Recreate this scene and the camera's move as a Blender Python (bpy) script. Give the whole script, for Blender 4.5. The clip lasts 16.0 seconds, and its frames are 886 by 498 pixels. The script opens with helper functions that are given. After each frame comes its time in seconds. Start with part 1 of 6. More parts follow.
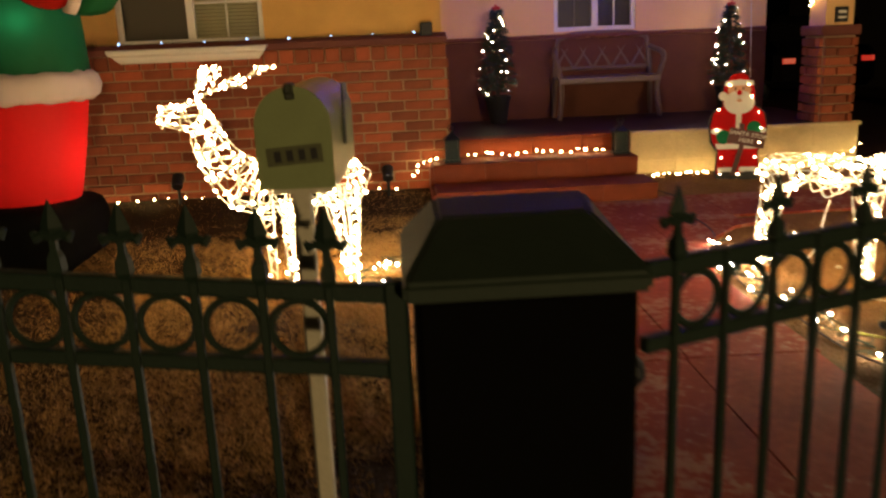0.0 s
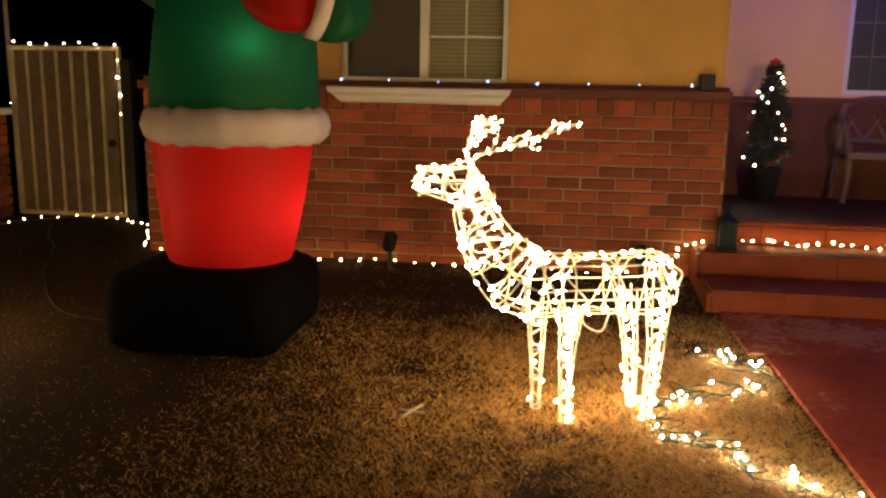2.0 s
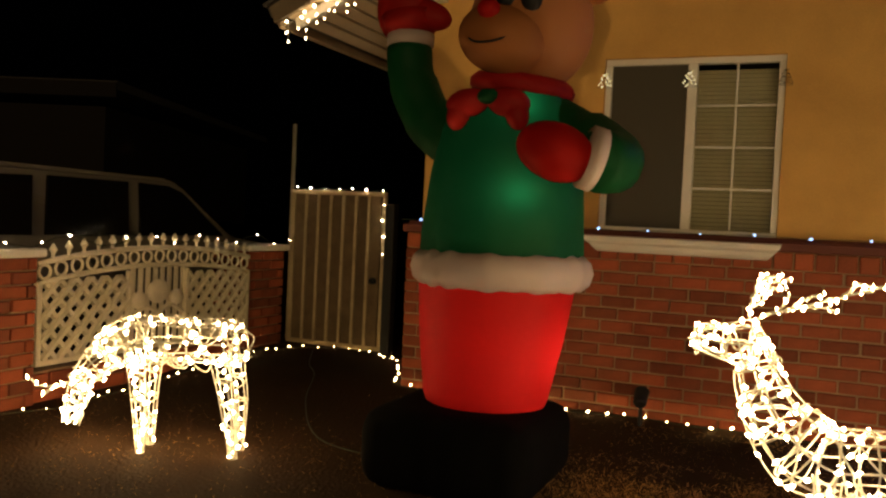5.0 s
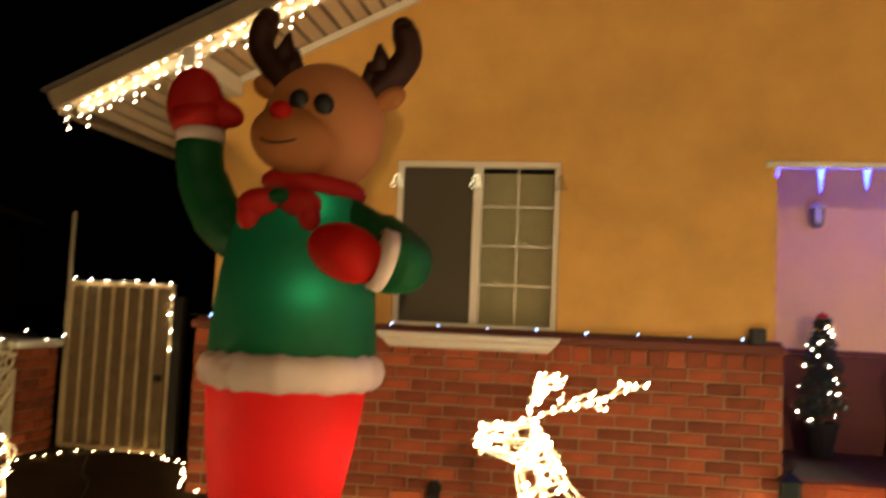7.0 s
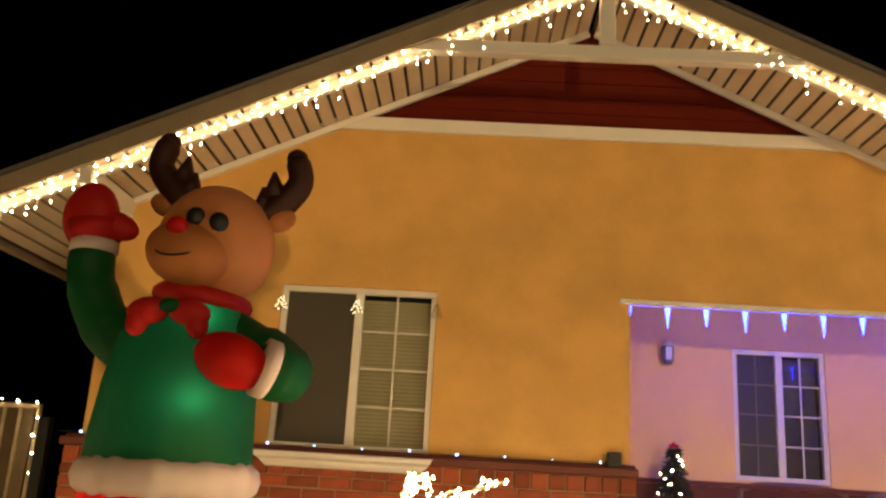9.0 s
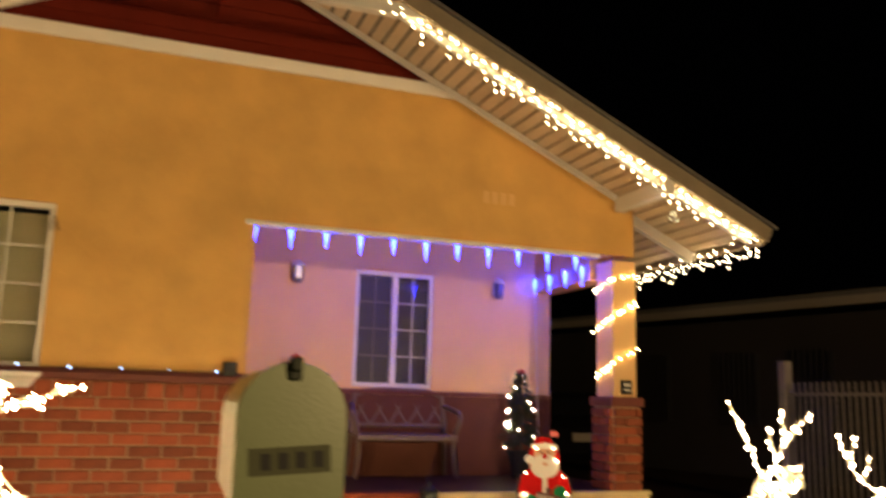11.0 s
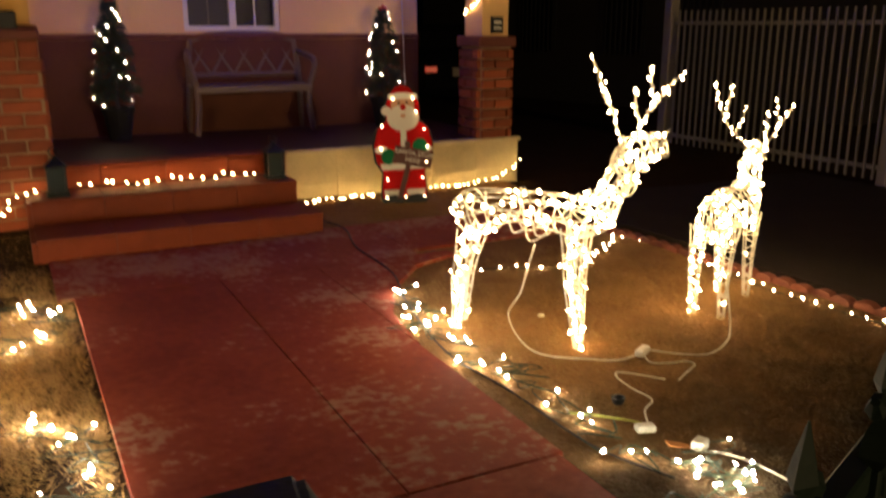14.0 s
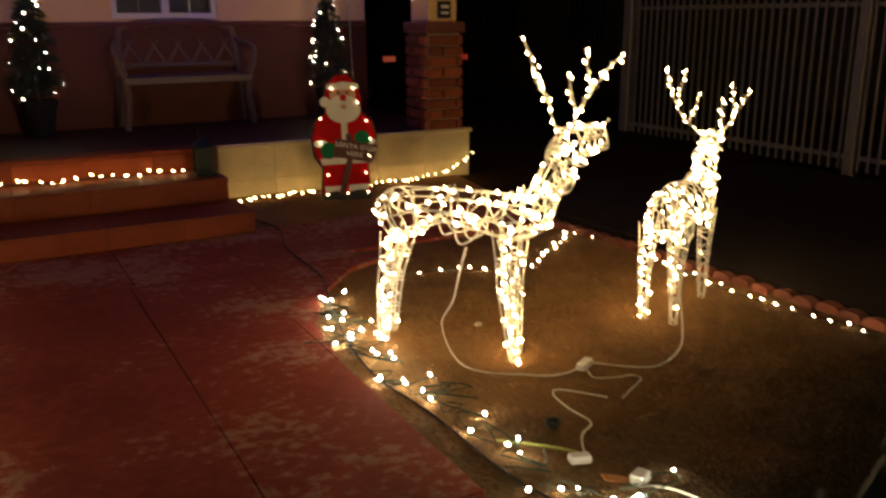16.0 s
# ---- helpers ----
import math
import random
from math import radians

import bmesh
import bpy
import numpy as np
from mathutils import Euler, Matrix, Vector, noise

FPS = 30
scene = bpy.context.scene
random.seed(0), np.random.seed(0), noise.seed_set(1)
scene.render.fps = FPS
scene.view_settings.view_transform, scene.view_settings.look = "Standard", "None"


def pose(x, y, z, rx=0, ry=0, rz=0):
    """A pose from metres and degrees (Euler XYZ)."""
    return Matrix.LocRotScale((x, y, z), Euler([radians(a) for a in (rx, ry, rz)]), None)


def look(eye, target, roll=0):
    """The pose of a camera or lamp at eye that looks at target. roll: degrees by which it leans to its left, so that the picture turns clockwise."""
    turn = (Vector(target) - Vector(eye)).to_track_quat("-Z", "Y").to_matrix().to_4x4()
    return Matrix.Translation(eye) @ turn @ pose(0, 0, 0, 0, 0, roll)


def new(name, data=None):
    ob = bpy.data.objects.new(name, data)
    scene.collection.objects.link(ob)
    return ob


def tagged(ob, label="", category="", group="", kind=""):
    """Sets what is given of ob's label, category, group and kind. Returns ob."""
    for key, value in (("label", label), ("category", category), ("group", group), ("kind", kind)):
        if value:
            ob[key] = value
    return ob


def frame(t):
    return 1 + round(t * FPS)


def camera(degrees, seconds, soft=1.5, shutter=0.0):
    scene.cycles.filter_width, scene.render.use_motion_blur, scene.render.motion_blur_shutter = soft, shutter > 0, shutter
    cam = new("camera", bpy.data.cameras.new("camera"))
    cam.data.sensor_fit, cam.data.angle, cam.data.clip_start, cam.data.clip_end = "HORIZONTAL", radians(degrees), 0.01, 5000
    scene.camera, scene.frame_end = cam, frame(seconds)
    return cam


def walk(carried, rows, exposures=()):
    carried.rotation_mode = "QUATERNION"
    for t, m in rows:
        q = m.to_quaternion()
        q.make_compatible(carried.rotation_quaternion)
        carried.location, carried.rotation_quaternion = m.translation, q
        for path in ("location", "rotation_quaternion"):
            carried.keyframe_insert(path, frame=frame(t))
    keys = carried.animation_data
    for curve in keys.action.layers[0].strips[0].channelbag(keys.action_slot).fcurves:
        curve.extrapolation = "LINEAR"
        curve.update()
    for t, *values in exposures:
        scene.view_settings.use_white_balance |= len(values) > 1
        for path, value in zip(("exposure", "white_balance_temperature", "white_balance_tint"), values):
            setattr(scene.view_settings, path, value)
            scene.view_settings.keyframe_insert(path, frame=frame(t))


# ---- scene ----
cam = camera(55.5, 16.0, 2.3, 0.5)
PATH = [
    (0, (0.341, -0.267, 1.382), (0.434, 1.669, 0.888), -2.4),
    (0.3, (0.245, 0.001, 1.41), (0.316, 1.95, 0.967), -2.4),
    (0.5, (0.189, 0.168, 1.408), (0.202, 2.138, 1.065), -1.2),
    (0.7, (0.15, 0.358, 1.433), (0.107, 2.331, 1.113), 0.8),
    (1, (0.066, 0.583, 1.435), (-0.151, 2.544, 1.11), 2.1),
    (1.5, (-0.204, 0.851, 1.405), (-0.466, 2.8, 1.036), 1.1),
    (2, (-0.396, 1.038, 1.401), (-0.645, 2.984, 1.012), 1.1),
    (2.5, (-0.476, 1.126, 1.378), (-0.772, 3.067, 0.998), 2.8),
    (3, (-0.551, 1.178, 1.377), (-0.922, 3.106, 0.999), 2.0),
    (3.5, (-0.573, 1.171, 1.381), (-1.118, 3.083, 1.164), 2.8),
    (4, (-0.57, 1.132, 1.409), (-1.252, 3.01, 1.325), 3.1),
    (6.3, (-0.59, 1.028, 1.403), (-1.396, 2.858, 1.349), 2.7),
    (6.5, (-0.558, 1.035, 1.411), (-1.239, 2.915, 1.402), 2.6),
    (7, (-0.538, 1.049, 1.483), (-0.875, 3.014, 1.64), 2.5),
    (7.5, (-0.5, 1.032, 1.45), (-0.709, 2.991, 1.798), 0.3),
    (8, (-0.493, 0.984, 1.325), (-0.549, 2.932, 1.772), 1.3),
    (8.2, (-0.496, 0.95, 1.298), (-0.589, 2.893, 1.764), 2.9),
    (10.3, (-0.424, 0.253, 1.258), (-0.208, 2.167, 1.796), 6.5),
    (10.5, (-0.338, 0.225, 1.243), (0.056, 2.121, 1.744), 4.6),
    (11, (-0.117, 0.258, 1.239), (0.558, 2.107, 1.593), 1.7),
    (11.5, (-0.020, 0.439, 1.248), (0.864, 2.224, 1.429), 1.8),
    (11.9, (0.019, 0.535, 1.279), (0.918, 2.32, 1.342), -0.4),
    (12, (0.044, 0.532, 1.281), (0.957, 2.311, 1.325), 0.4),
    (12.5, (0.102, 0.59, 1.31), (1.039, 2.357, 1.307), 0.9),
    (13, (0.358, 0.689, 1.343), (1.128, 2.533, 1.257), 0.8),
    (13.2, (0.443, 0.728, 1.349), (1.2, 2.574, 1.213), -0.0),
    (13.5, (0.496, 0.784, 1.37), (1.272, 2.613, 1.146), -0.1),
    (14, (0.558, 0.914, 1.389), (1.443, 2.634, 0.88), 0.1),
    (14.5, (0.697, 1.022, 1.397), (1.6, 2.705, 0.804), 1.6),
    (15, (0.858, 1.069, 1.363), (1.728, 2.768, 0.765), 0.9),
    (15.5, (0.962, 1.092, 1.353), (1.936, 2.731, 0.752), -0.7),
    (16, (0.926, 1.144, 1.346), (1.859, 2.832, 0.817), -0.3),
]
walk(cam, [(t, look(eye, target, roll)) for t, eye, target, roll in PATH],
     exposures=[(0, -0.5), (0.5, -0.15), (1.0, -0.15), (1.5, -0.4), (2.0, -0.74), (2.5, -1.0), (3.0, -1.32), (3.5, -1.55), (4.0, -1.5), (6.3, -0.25), (7.0, -0.1), (7.5, -0.06), (8.0, 0.02), (10.5, 0.05), (11.0, 0.02), (11.5, -0.08), (12.0, -0.15), (12.5, -0.16), (13.0, -0.27), (13.5, -0.45), (14.0, -0.92), (14.5, -1.1), (15.0, -1.3), (15.5, -1.55), (16.0, -1.75)])


# ---- world and large lights ----
world = bpy.data.worlds.new("night")
scene.world = world
world.use_nodes = True
world.node_tree.nodes["Background"].inputs[0].default_value = (0.55, 0.5, 0.6, 1)
world.node_tree.nodes["Background"].inputs[1].default_value = 0.0003

# sodium street lamp across the road
street = new("street_lamp_light", bpy.data.lights.new("street_lamp_light", "AREA"))
street.data.shape, street.data.size = "DISK", 0.5
street.data.energy, street.data.color = 2050, (1.0, 0.675, 0.315)
street.matrix_world = look((6.0, -21.0, 3.6), (0.0, 7.0, 2.2))


# ---- materials ----
def nodes_of(name):
    m = bpy.data.materials.new(name)
    m.use_nodes = True
    nt = m.node_tree
    return m, nt, nt.nodes["Principled BSDF"]


def mat(name, base, rough=0.7, metal=0.0, vary=0.25, scale=6.0, fine=60.0, bump=0.15, dist=0.004, dark=None, spread=0.0, spec=None):
    """Two scales of noise in the colour, fine relief, and per-object variation by spread."""
    m, nt, p = nodes_of(name)
    tc = nt.nodes.new("ShaderNodeTexCoord")
    n1, n2 = nt.nodes.new("ShaderNodeTexNoise"), nt.nodes.new("ShaderNodeTexNoise")
    n1.inputs["Scale"].default_value, n1.inputs["Detail"].default_value = scale, 5
    n2.inputs["Scale"].default_value, n2.inputs["Detail"].default_value = fine, 3
    for n in (n1, n2):
        nt.links.new(tc.outputs["Object"], n.inputs["Vector"])
    mix = nt.nodes.new("ShaderNodeMix")
    mix.data_type = "RGBA"
    d = dark or tuple(c * (1 - vary) for c in base)
    mix.inputs["A"].default_value = (*d, 1)
    mix.inputs["B"].default_value = (*[min(1, c * (1 + vary * 0.4)) for c in base], 1)
    ramp = nt.nodes.new("ShaderNodeMath")
    ramp.operation = "MULTIPLY_ADD"
    ramp.inputs[1].default_value, ramp.inputs[2].default_value = 0.45, 0.0
    add = nt.nodes.new("ShaderNodeMath")
    add.operation = "MULTIPLY_ADD"
    add.use_clamp = True
    add.inputs[1].default_value = 0.75
    nt.links.new(n2.outputs["Fac"], ramp.inputs[0])
    nt.links.new(n1.outputs["Fac"], add.inputs[0])
    nt.links.new(ramp.outputs[0], add.inputs[2])
    nt.links.new(add.outputs[0], mix.inputs["Factor"])
    out = mix.outputs["Result"]
    if spread:
        info = nt.nodes.new("ShaderNodeObjectInfo")
        hsv = nt.nodes.new("ShaderNodeHueSaturation")
        mr = nt.nodes.new("ShaderNodeMapRange")
        mr.inputs["To Min"].default_value, mr.inputs["To Max"].default_value = 1 - spread, 1 + spread
        nt.links.new(info.outputs["Random"], mr.inputs["Value"])
        nt.links.new(mr.outputs[0], hsv.inputs["Value"])
        nt.links.new(out, hsv.inputs["Color"])
        out = hsv.outputs["Color"]
    nt.links.new(out, p.inputs["Base Color"])
    p.inputs["Roughness"].default_value, p.inputs["Metallic"].default_value = rough, metal
    if spec is not None:
        p.inputs["Specular IOR Level"].default_value = spec
    if bump:
        b = nt.nodes.new("ShaderNodeBump")
        b.inputs["Strength"].default_value, b.inputs["Distance"].default_value = bump, dist
        nt.links.new(n2.outputs["Fac"], b.inputs["Height"])
        nt.links.new(b.outputs[0], p.inputs["Normal"])
    return m


def glow(name, color, strength):
    m, nt, p = nodes_of(name)
    p.inputs["Base Color"].default_value = (0.8, 0.8, 0.8, 1)
    p.inputs["Emission Color"].default_value = (*color, 1)
    p.inputs["Emission Strength"].default_value = strength
    return m


def fabric(name, base, through_light=0.5):
    """Thin inflated nylon that lets the lamps inside shine through."""
    m, nt, p = nodes_of(name)
    out = nt.nodes["Material Output"]
    p.inputs["Base Color"].default_value = (*base, 1)
    p.inputs["Roughness"].default_value = 0.62
    p.inputs["Specular IOR Level"].default_value = 0.3
    tr = nt.nodes.new("ShaderNodeBsdfTranslucent")
    tr.inputs["Color"].default_value = (*base, 1)
    ms = nt.nodes.new("ShaderNodeMixShader")
    ms.inputs[0].default_value = through_light
    tc = nt.nodes.new("ShaderNodeTexCoord")
    n = nt.nodes.new("ShaderNodeTexNoise")
    n.inputs["Scale"].default_value = 7
    b = nt.nodes.new("ShaderNodeBump")
    b.inputs["Strength"].default_value, b.inputs["Distance"].default_value = 0.35, 0.03
    nt.links.new(tc.outputs["Object"], n.inputs["Vector"])
    nt.links.new(n.outputs["Fac"], b.inputs["Height"])
    nt.links.new(b.outputs[0], p.inputs["Normal"])
    nt.links.new(p.outputs[0], ms.inputs[1])
    nt.links.new(tr.outputs[0], ms.inputs[2])
    nt.links.new(ms.outputs[0], out.inputs["Surface"])
    return m


STUCCO = mat("yellow_stucco", (0.70, 0.40, 0.112), 0.9, vary=0.5, scale=2.4, fine=140, bump=0.35, dist=0.006)
PORCHCREAM = mat("cream_stucco", (0.85, 0.54, 0.24), 0.9, vary=0.25, scale=1.5, fine=140, bump=0.3, dist=0.006)
BRICK = mat("red_brick", (0.27, 0.062, 0.022), 0.85, vary=0.6, scale=9, fine=90, bump=0.5, dist=0.005, spread=0.42)
MORTAR = mat("grey_mortar", (0.34, 0.22, 0.135), 0.95, vary=0.55, scale=3.5, fine=150, bump=0.4)
BRICKRED = mat("red_painted_brick", (0.14, 0.036, 0.022), 0.75, vary=0.3, scale=4, fine=60, bump=0.3)
# Dark red paint, deepened further by painted shade of the lower porch.
WAINSCOT = mat("shaded_red_brown_wainscot", (0.115, 0.030, 0.015), 0.8, vary=0.45, scale=5, fine=60, bump=0.3)
WHITE = mat("white_paint", (0.76, 0.72, 0.64), 0.5, vary=0.15, scale=5, fine=80, bump=0.1)
CREAM = mat("cream_painted_block", (0.68, 0.54, 0.31), 0.85, vary=0.5, scale=5, fine=80, bump=0.4, dist=0.008)
SOFFIT = mat("white_soffit_board", (0.68, 0.54, 0.37), 0.6, vary=0.3, scale=3, fine=50, bump=0.15, spread=0.08)
FASCIA = mat("weathered_fascia_board", (0.29, 0.225, 0.145), 0.7, vary=0.45, scale=5, fine=50, bump=0.25)
GABLE = mat("dark_red_siding", (0.105, 0.010, 0.004), 0.8, vary=0.3, scale=4, fine=60, bump=0.2, spec=0.1)
SHINGLE = mat("grey_roof_shingle", (0.12, 0.11, 0.10), 0.95, vary=0.4, scale=20, fine=150, bump=0.6)
STEPRED = mat("red_painted_step_tile", (0.215, 0.041, 0.012), 0.6, vary=0.4, scale=6, fine=60, bump=0.15, spread=0.14, spec=0.2)
# Red floor paint taken far down; the porch shade is put into this colour.
PORCHRED = mat("shaded_red_porch_floor", (0.04, 0.011, 0.009), 0.5, vary=0.35, scale=3, fine=50, bump=0.15, spec=0.2)
DRY = mat("dry_lawn_soil", (0.034, 0.016, 0.0065), 0.95, vary=0.55, scale=2.2, fine=45, bump=0.8, dist=0.02, dark=(0.015, 0.008, 0.003), spec=0.1)
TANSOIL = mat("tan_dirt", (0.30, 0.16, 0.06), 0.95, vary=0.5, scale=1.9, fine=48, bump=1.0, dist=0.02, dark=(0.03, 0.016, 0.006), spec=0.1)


def painted_falloff(m, way, start, end, dark):
    """Blends a ground colour darker along a direction in the plan, with a ragged border: painted fall-off of light."""
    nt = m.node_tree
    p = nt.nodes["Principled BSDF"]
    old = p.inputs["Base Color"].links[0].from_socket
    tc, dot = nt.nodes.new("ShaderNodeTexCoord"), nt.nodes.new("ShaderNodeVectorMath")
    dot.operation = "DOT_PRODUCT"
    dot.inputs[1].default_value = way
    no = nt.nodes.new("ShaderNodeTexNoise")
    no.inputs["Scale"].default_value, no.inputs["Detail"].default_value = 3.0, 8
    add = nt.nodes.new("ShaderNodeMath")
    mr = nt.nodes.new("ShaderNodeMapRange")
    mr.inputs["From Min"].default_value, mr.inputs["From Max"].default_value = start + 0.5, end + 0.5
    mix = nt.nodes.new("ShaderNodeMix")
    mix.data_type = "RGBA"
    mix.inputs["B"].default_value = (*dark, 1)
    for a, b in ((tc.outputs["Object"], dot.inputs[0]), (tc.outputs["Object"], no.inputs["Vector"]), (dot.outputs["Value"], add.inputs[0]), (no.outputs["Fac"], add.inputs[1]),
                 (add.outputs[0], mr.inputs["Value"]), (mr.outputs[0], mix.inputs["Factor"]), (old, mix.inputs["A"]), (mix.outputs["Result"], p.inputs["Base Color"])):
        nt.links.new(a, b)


# Dirt and its grass darken towards the street: deer light's fall-off, coloured in.
painted_falloff(TANSOIL, (0.28, -1.0, 0.0), -2.95, -1.7, (0.030, 0.015, 0.006))
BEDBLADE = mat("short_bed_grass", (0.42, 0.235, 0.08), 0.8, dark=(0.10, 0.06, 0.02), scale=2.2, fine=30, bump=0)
painted_falloff(BEDBLADE, (0.28, -1.0, 0.0), -3.0, -1.7, (0.055, 0.035, 0.012))
BLADE = mat("dry_grass_blade", (0.68, 0.40, 0.13), 0.8, dark=(0.20, 0.105, 0.035), scale=2.6, fine=30, bump=0)
ASPHALT = mat("dark_driveway_concrete", (0.04, 0.03, 0.024), 0.9, vary=0.4, scale=3, fine=120, bump=0.4, spec=0.1)
GREENIRON = mat("dark_green_iron", (0.010, 0.028, 0.017), 0.68, vary=0.35, scale=25, fine=120, bump=0.2)
GREENCAP = mat("dark_green_cap", (0.022, 0.04, 0.024), 0.7, vary=0.3, scale=14, fine=90, bump=0.3)
BLACKPIER = mat("black_painted_pier", (0.004, 0.004, 0.004), 0.9, vary=0.3, scale=10, fine=90, bump=0.3, spec=0.05)
MAILGREEN = mat("sage_green_mailbox", (0.27, 0.33, 0.15), 0.30, vary=0.22, scale=14, fine=160, bump=0.04)
MAILPLATE = mat("olive_number_plate", (0.09, 0.10, 0.04), 0.6, vary=0.2, bump=0.05)
DARKPLATE = mat("dark_number_plate", (0.035, 0.045, 0.025), 0.6, vary=0.2, bump=0.05)
BLACK = mat("black_plastic", (0.007, 0.007, 0.007), 0.6, vary=0.3, bump=0.1)
FIGURE = mat("black_number", (0.008, 0.008, 0.008), 0.6, bump=0)
POSTWHITE = mat("weathered_white_post", (0.62, 0.58, 0.44), 0.8, vary=0.35, scale=14, fine=90, bump=0.3)
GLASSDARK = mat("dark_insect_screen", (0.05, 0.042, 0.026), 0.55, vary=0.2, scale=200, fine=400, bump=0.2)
BLIND = mat("cream_window_blind", (0.72, 0.60, 0.36), 0.8, vary=0.2, scale=4, fine=60, bump=0.2)
# Beige plastic, darkened: the bench's shadow under the porch is in the colour.
BENCH = mat("shaded_beige_plastic", (0.155, 0.098, 0.073), 0.5, vary=0.15, scale=9, fine=80, bump=0.08)
NEEDLE = mat("dark_green_needles", (0.018, 0.034, 0.014), 0.7, vary=0.5, scale=18, fine=60, bump=0)
LANTERNBLK = mat("black_lantern_metal", (0.009, 0.013, 0.012), 0.45, metal=0.5, vary=0.3, scale=20, bump=0.15)
GATEWHITE = mat("weathered_gate_board", (0.50, 0.39, 0.23), 0.75, vary=0.75, scale=7, fine=70, bump=0.3, spread=0.12)
GATEDARK = mat("dark_gate_panel", (0.14, 0.095, 0.048), 0.8, vary=0.85, scale=8, fine=60, bump=0.3, spread=0.2)
IVORY = mat("ivory_cast_iron", (0.74, 0.66, 0.48), 0.6, vary=0.25, scale=20, fine=90, bump=0.2)
WIREWHITE = mat("white_deer_wire", (0.80, 0.76, 0.66), 0.5, vary=0.2, scale=20, bump=0)
WIREGREEN = mat("green_light_wire", (0.016, 0.034, 0.013), 0.6, bump=0)
YELLOWCORD = mat("yellow_green_cord", (0.36, 0.38, 0.06), 0.5, bump=0)
ORANGETAG = mat("orange_paper", (0.55, 0.22, 0.05), 0.8, vary=0.3, scale=40, bump=0.2)
CORDBLACK = mat("dark_cord", (0.03, 0.02, 0.018), 0.6, bump=0)
VANPAINT = mat("beige_car_paint", (0.22, 0.195, 0.15), 0.35, vary=0.08, scale=2, bump=0)
CARGLASS = mat("dark_car_glass", (0.006, 0.006, 0.007), 0.12, bump=0)
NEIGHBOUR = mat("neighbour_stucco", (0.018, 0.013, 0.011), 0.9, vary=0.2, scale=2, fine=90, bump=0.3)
FENCEWHITE = mat("white_steel_fence", (0.27, 0.23, 0.185), 0.5, vary=0.2, scale=12, bump=0.1)
EDGING = mat("red_scalloped_edging", (0.20, 0.06, 0.03), 0.9, vary=0.35, scale=15, fine=80, bump=0.3, spread=0.2)
NUMPALE = mat("pale_number", (0.74, 0.45, 0.17), 0.7, vary=0.2, bump=0.1)
BOOT = mat("black_nylon", (0.003, 0.003, 0.003), 0.9, bump=0.2, spec=0.06)
CLAYPOT = mat("dark_pot", (0.007, 0.006, 0.006), 0.85, bump=0.1)
REDFELT = mat("red_felt", (0.50, 0.015, 0.012), 0.7, bump=0.1)

BULB = glow("warm_bulb", (1.0, 0.67, 0.30), 150)
FAIRY = glow("warm_white_fairy_bulb", (1.0, 0.66, 0.25), 115)
EAVE = glow("eave_bulb", (1.0, 0.72, 0.38), 42)
PATHBULB = glow("path_bundle_bulb", (1.0, 0.90, 0.68), 800)
COOL = glow("cool_white_bulb", (0.28, 0.50, 1.0), 7)
NETBULB = glow("net_light_bulb", (1.0, 0.80, 0.48), 290)
ICICLE = glow("blue_icicle", (0.0030, 0.0095, 1.0), 118)
TAILRED = glow("red_reflector", (1.0, 0.04, 0.02), 0.6)


# ---- building helpers ----
def finish(bm, name, material, parent=None, label="", smooth=False):
    me = bpy.data.meshes.new(name)
    bmesh.ops.recalc_face_normals(bm, faces=bm.faces)
    bm.to_mesh(me)
    bm.free()
    for m in (material if isinstance(material, (list, tuple)) else [material]):
        me.materials.append(m)
    if smooth:
        me.shade_smooth()
    ob = new(name, me)
    ob.parent = parent
    if label:
        ob["label"] = label
    return ob


def part(name, bm, material, parent, label="", smooth=False):
    return finish(bm, name, material, parent, label, smooth)


def empty(name, m, label, category, group="", kind=""):
    ob = new(name)
    ob.matrix_world = m
    return tagged(ob, label, category, group, kind)


def box(bm, x0, x1, y0, y1, z0, z1, bevel=0.0, m=None, mi=0):
    """A box between two corners, bevelled, moved by m."""
    vs = [bm.verts.new((x, y, z)) for x in (x0, x1) for y in (y0, y1) for z in (z0, z1)]
    q = [(0, 1, 3, 2), (4, 6, 7, 5), (0, 4, 5, 1), (2, 3, 7, 6), (0, 2, 6, 4), (1, 5, 7, 3)]
    fs = [bm.faces.new([vs[i] for i in f]) for f in q]
    for f in fs:
        f.material_index = mi
    if bevel:
        es = list({e for f in fs for e in f.edges})
        r = bmesh.ops.bevel(bm, geom=es, offset=bevel, segments=1, affect="EDGES")
        vs = list({v for f in r["faces"] for v in f.verts})
    if m is not None:
        bmesh.ops.transform(bm, matrix=m, verts=vs)
    return bm


def boxes(*args, **k):
    bm = bmesh.new()
    for a in args:
        box(bm, *a, **k)
    return bm


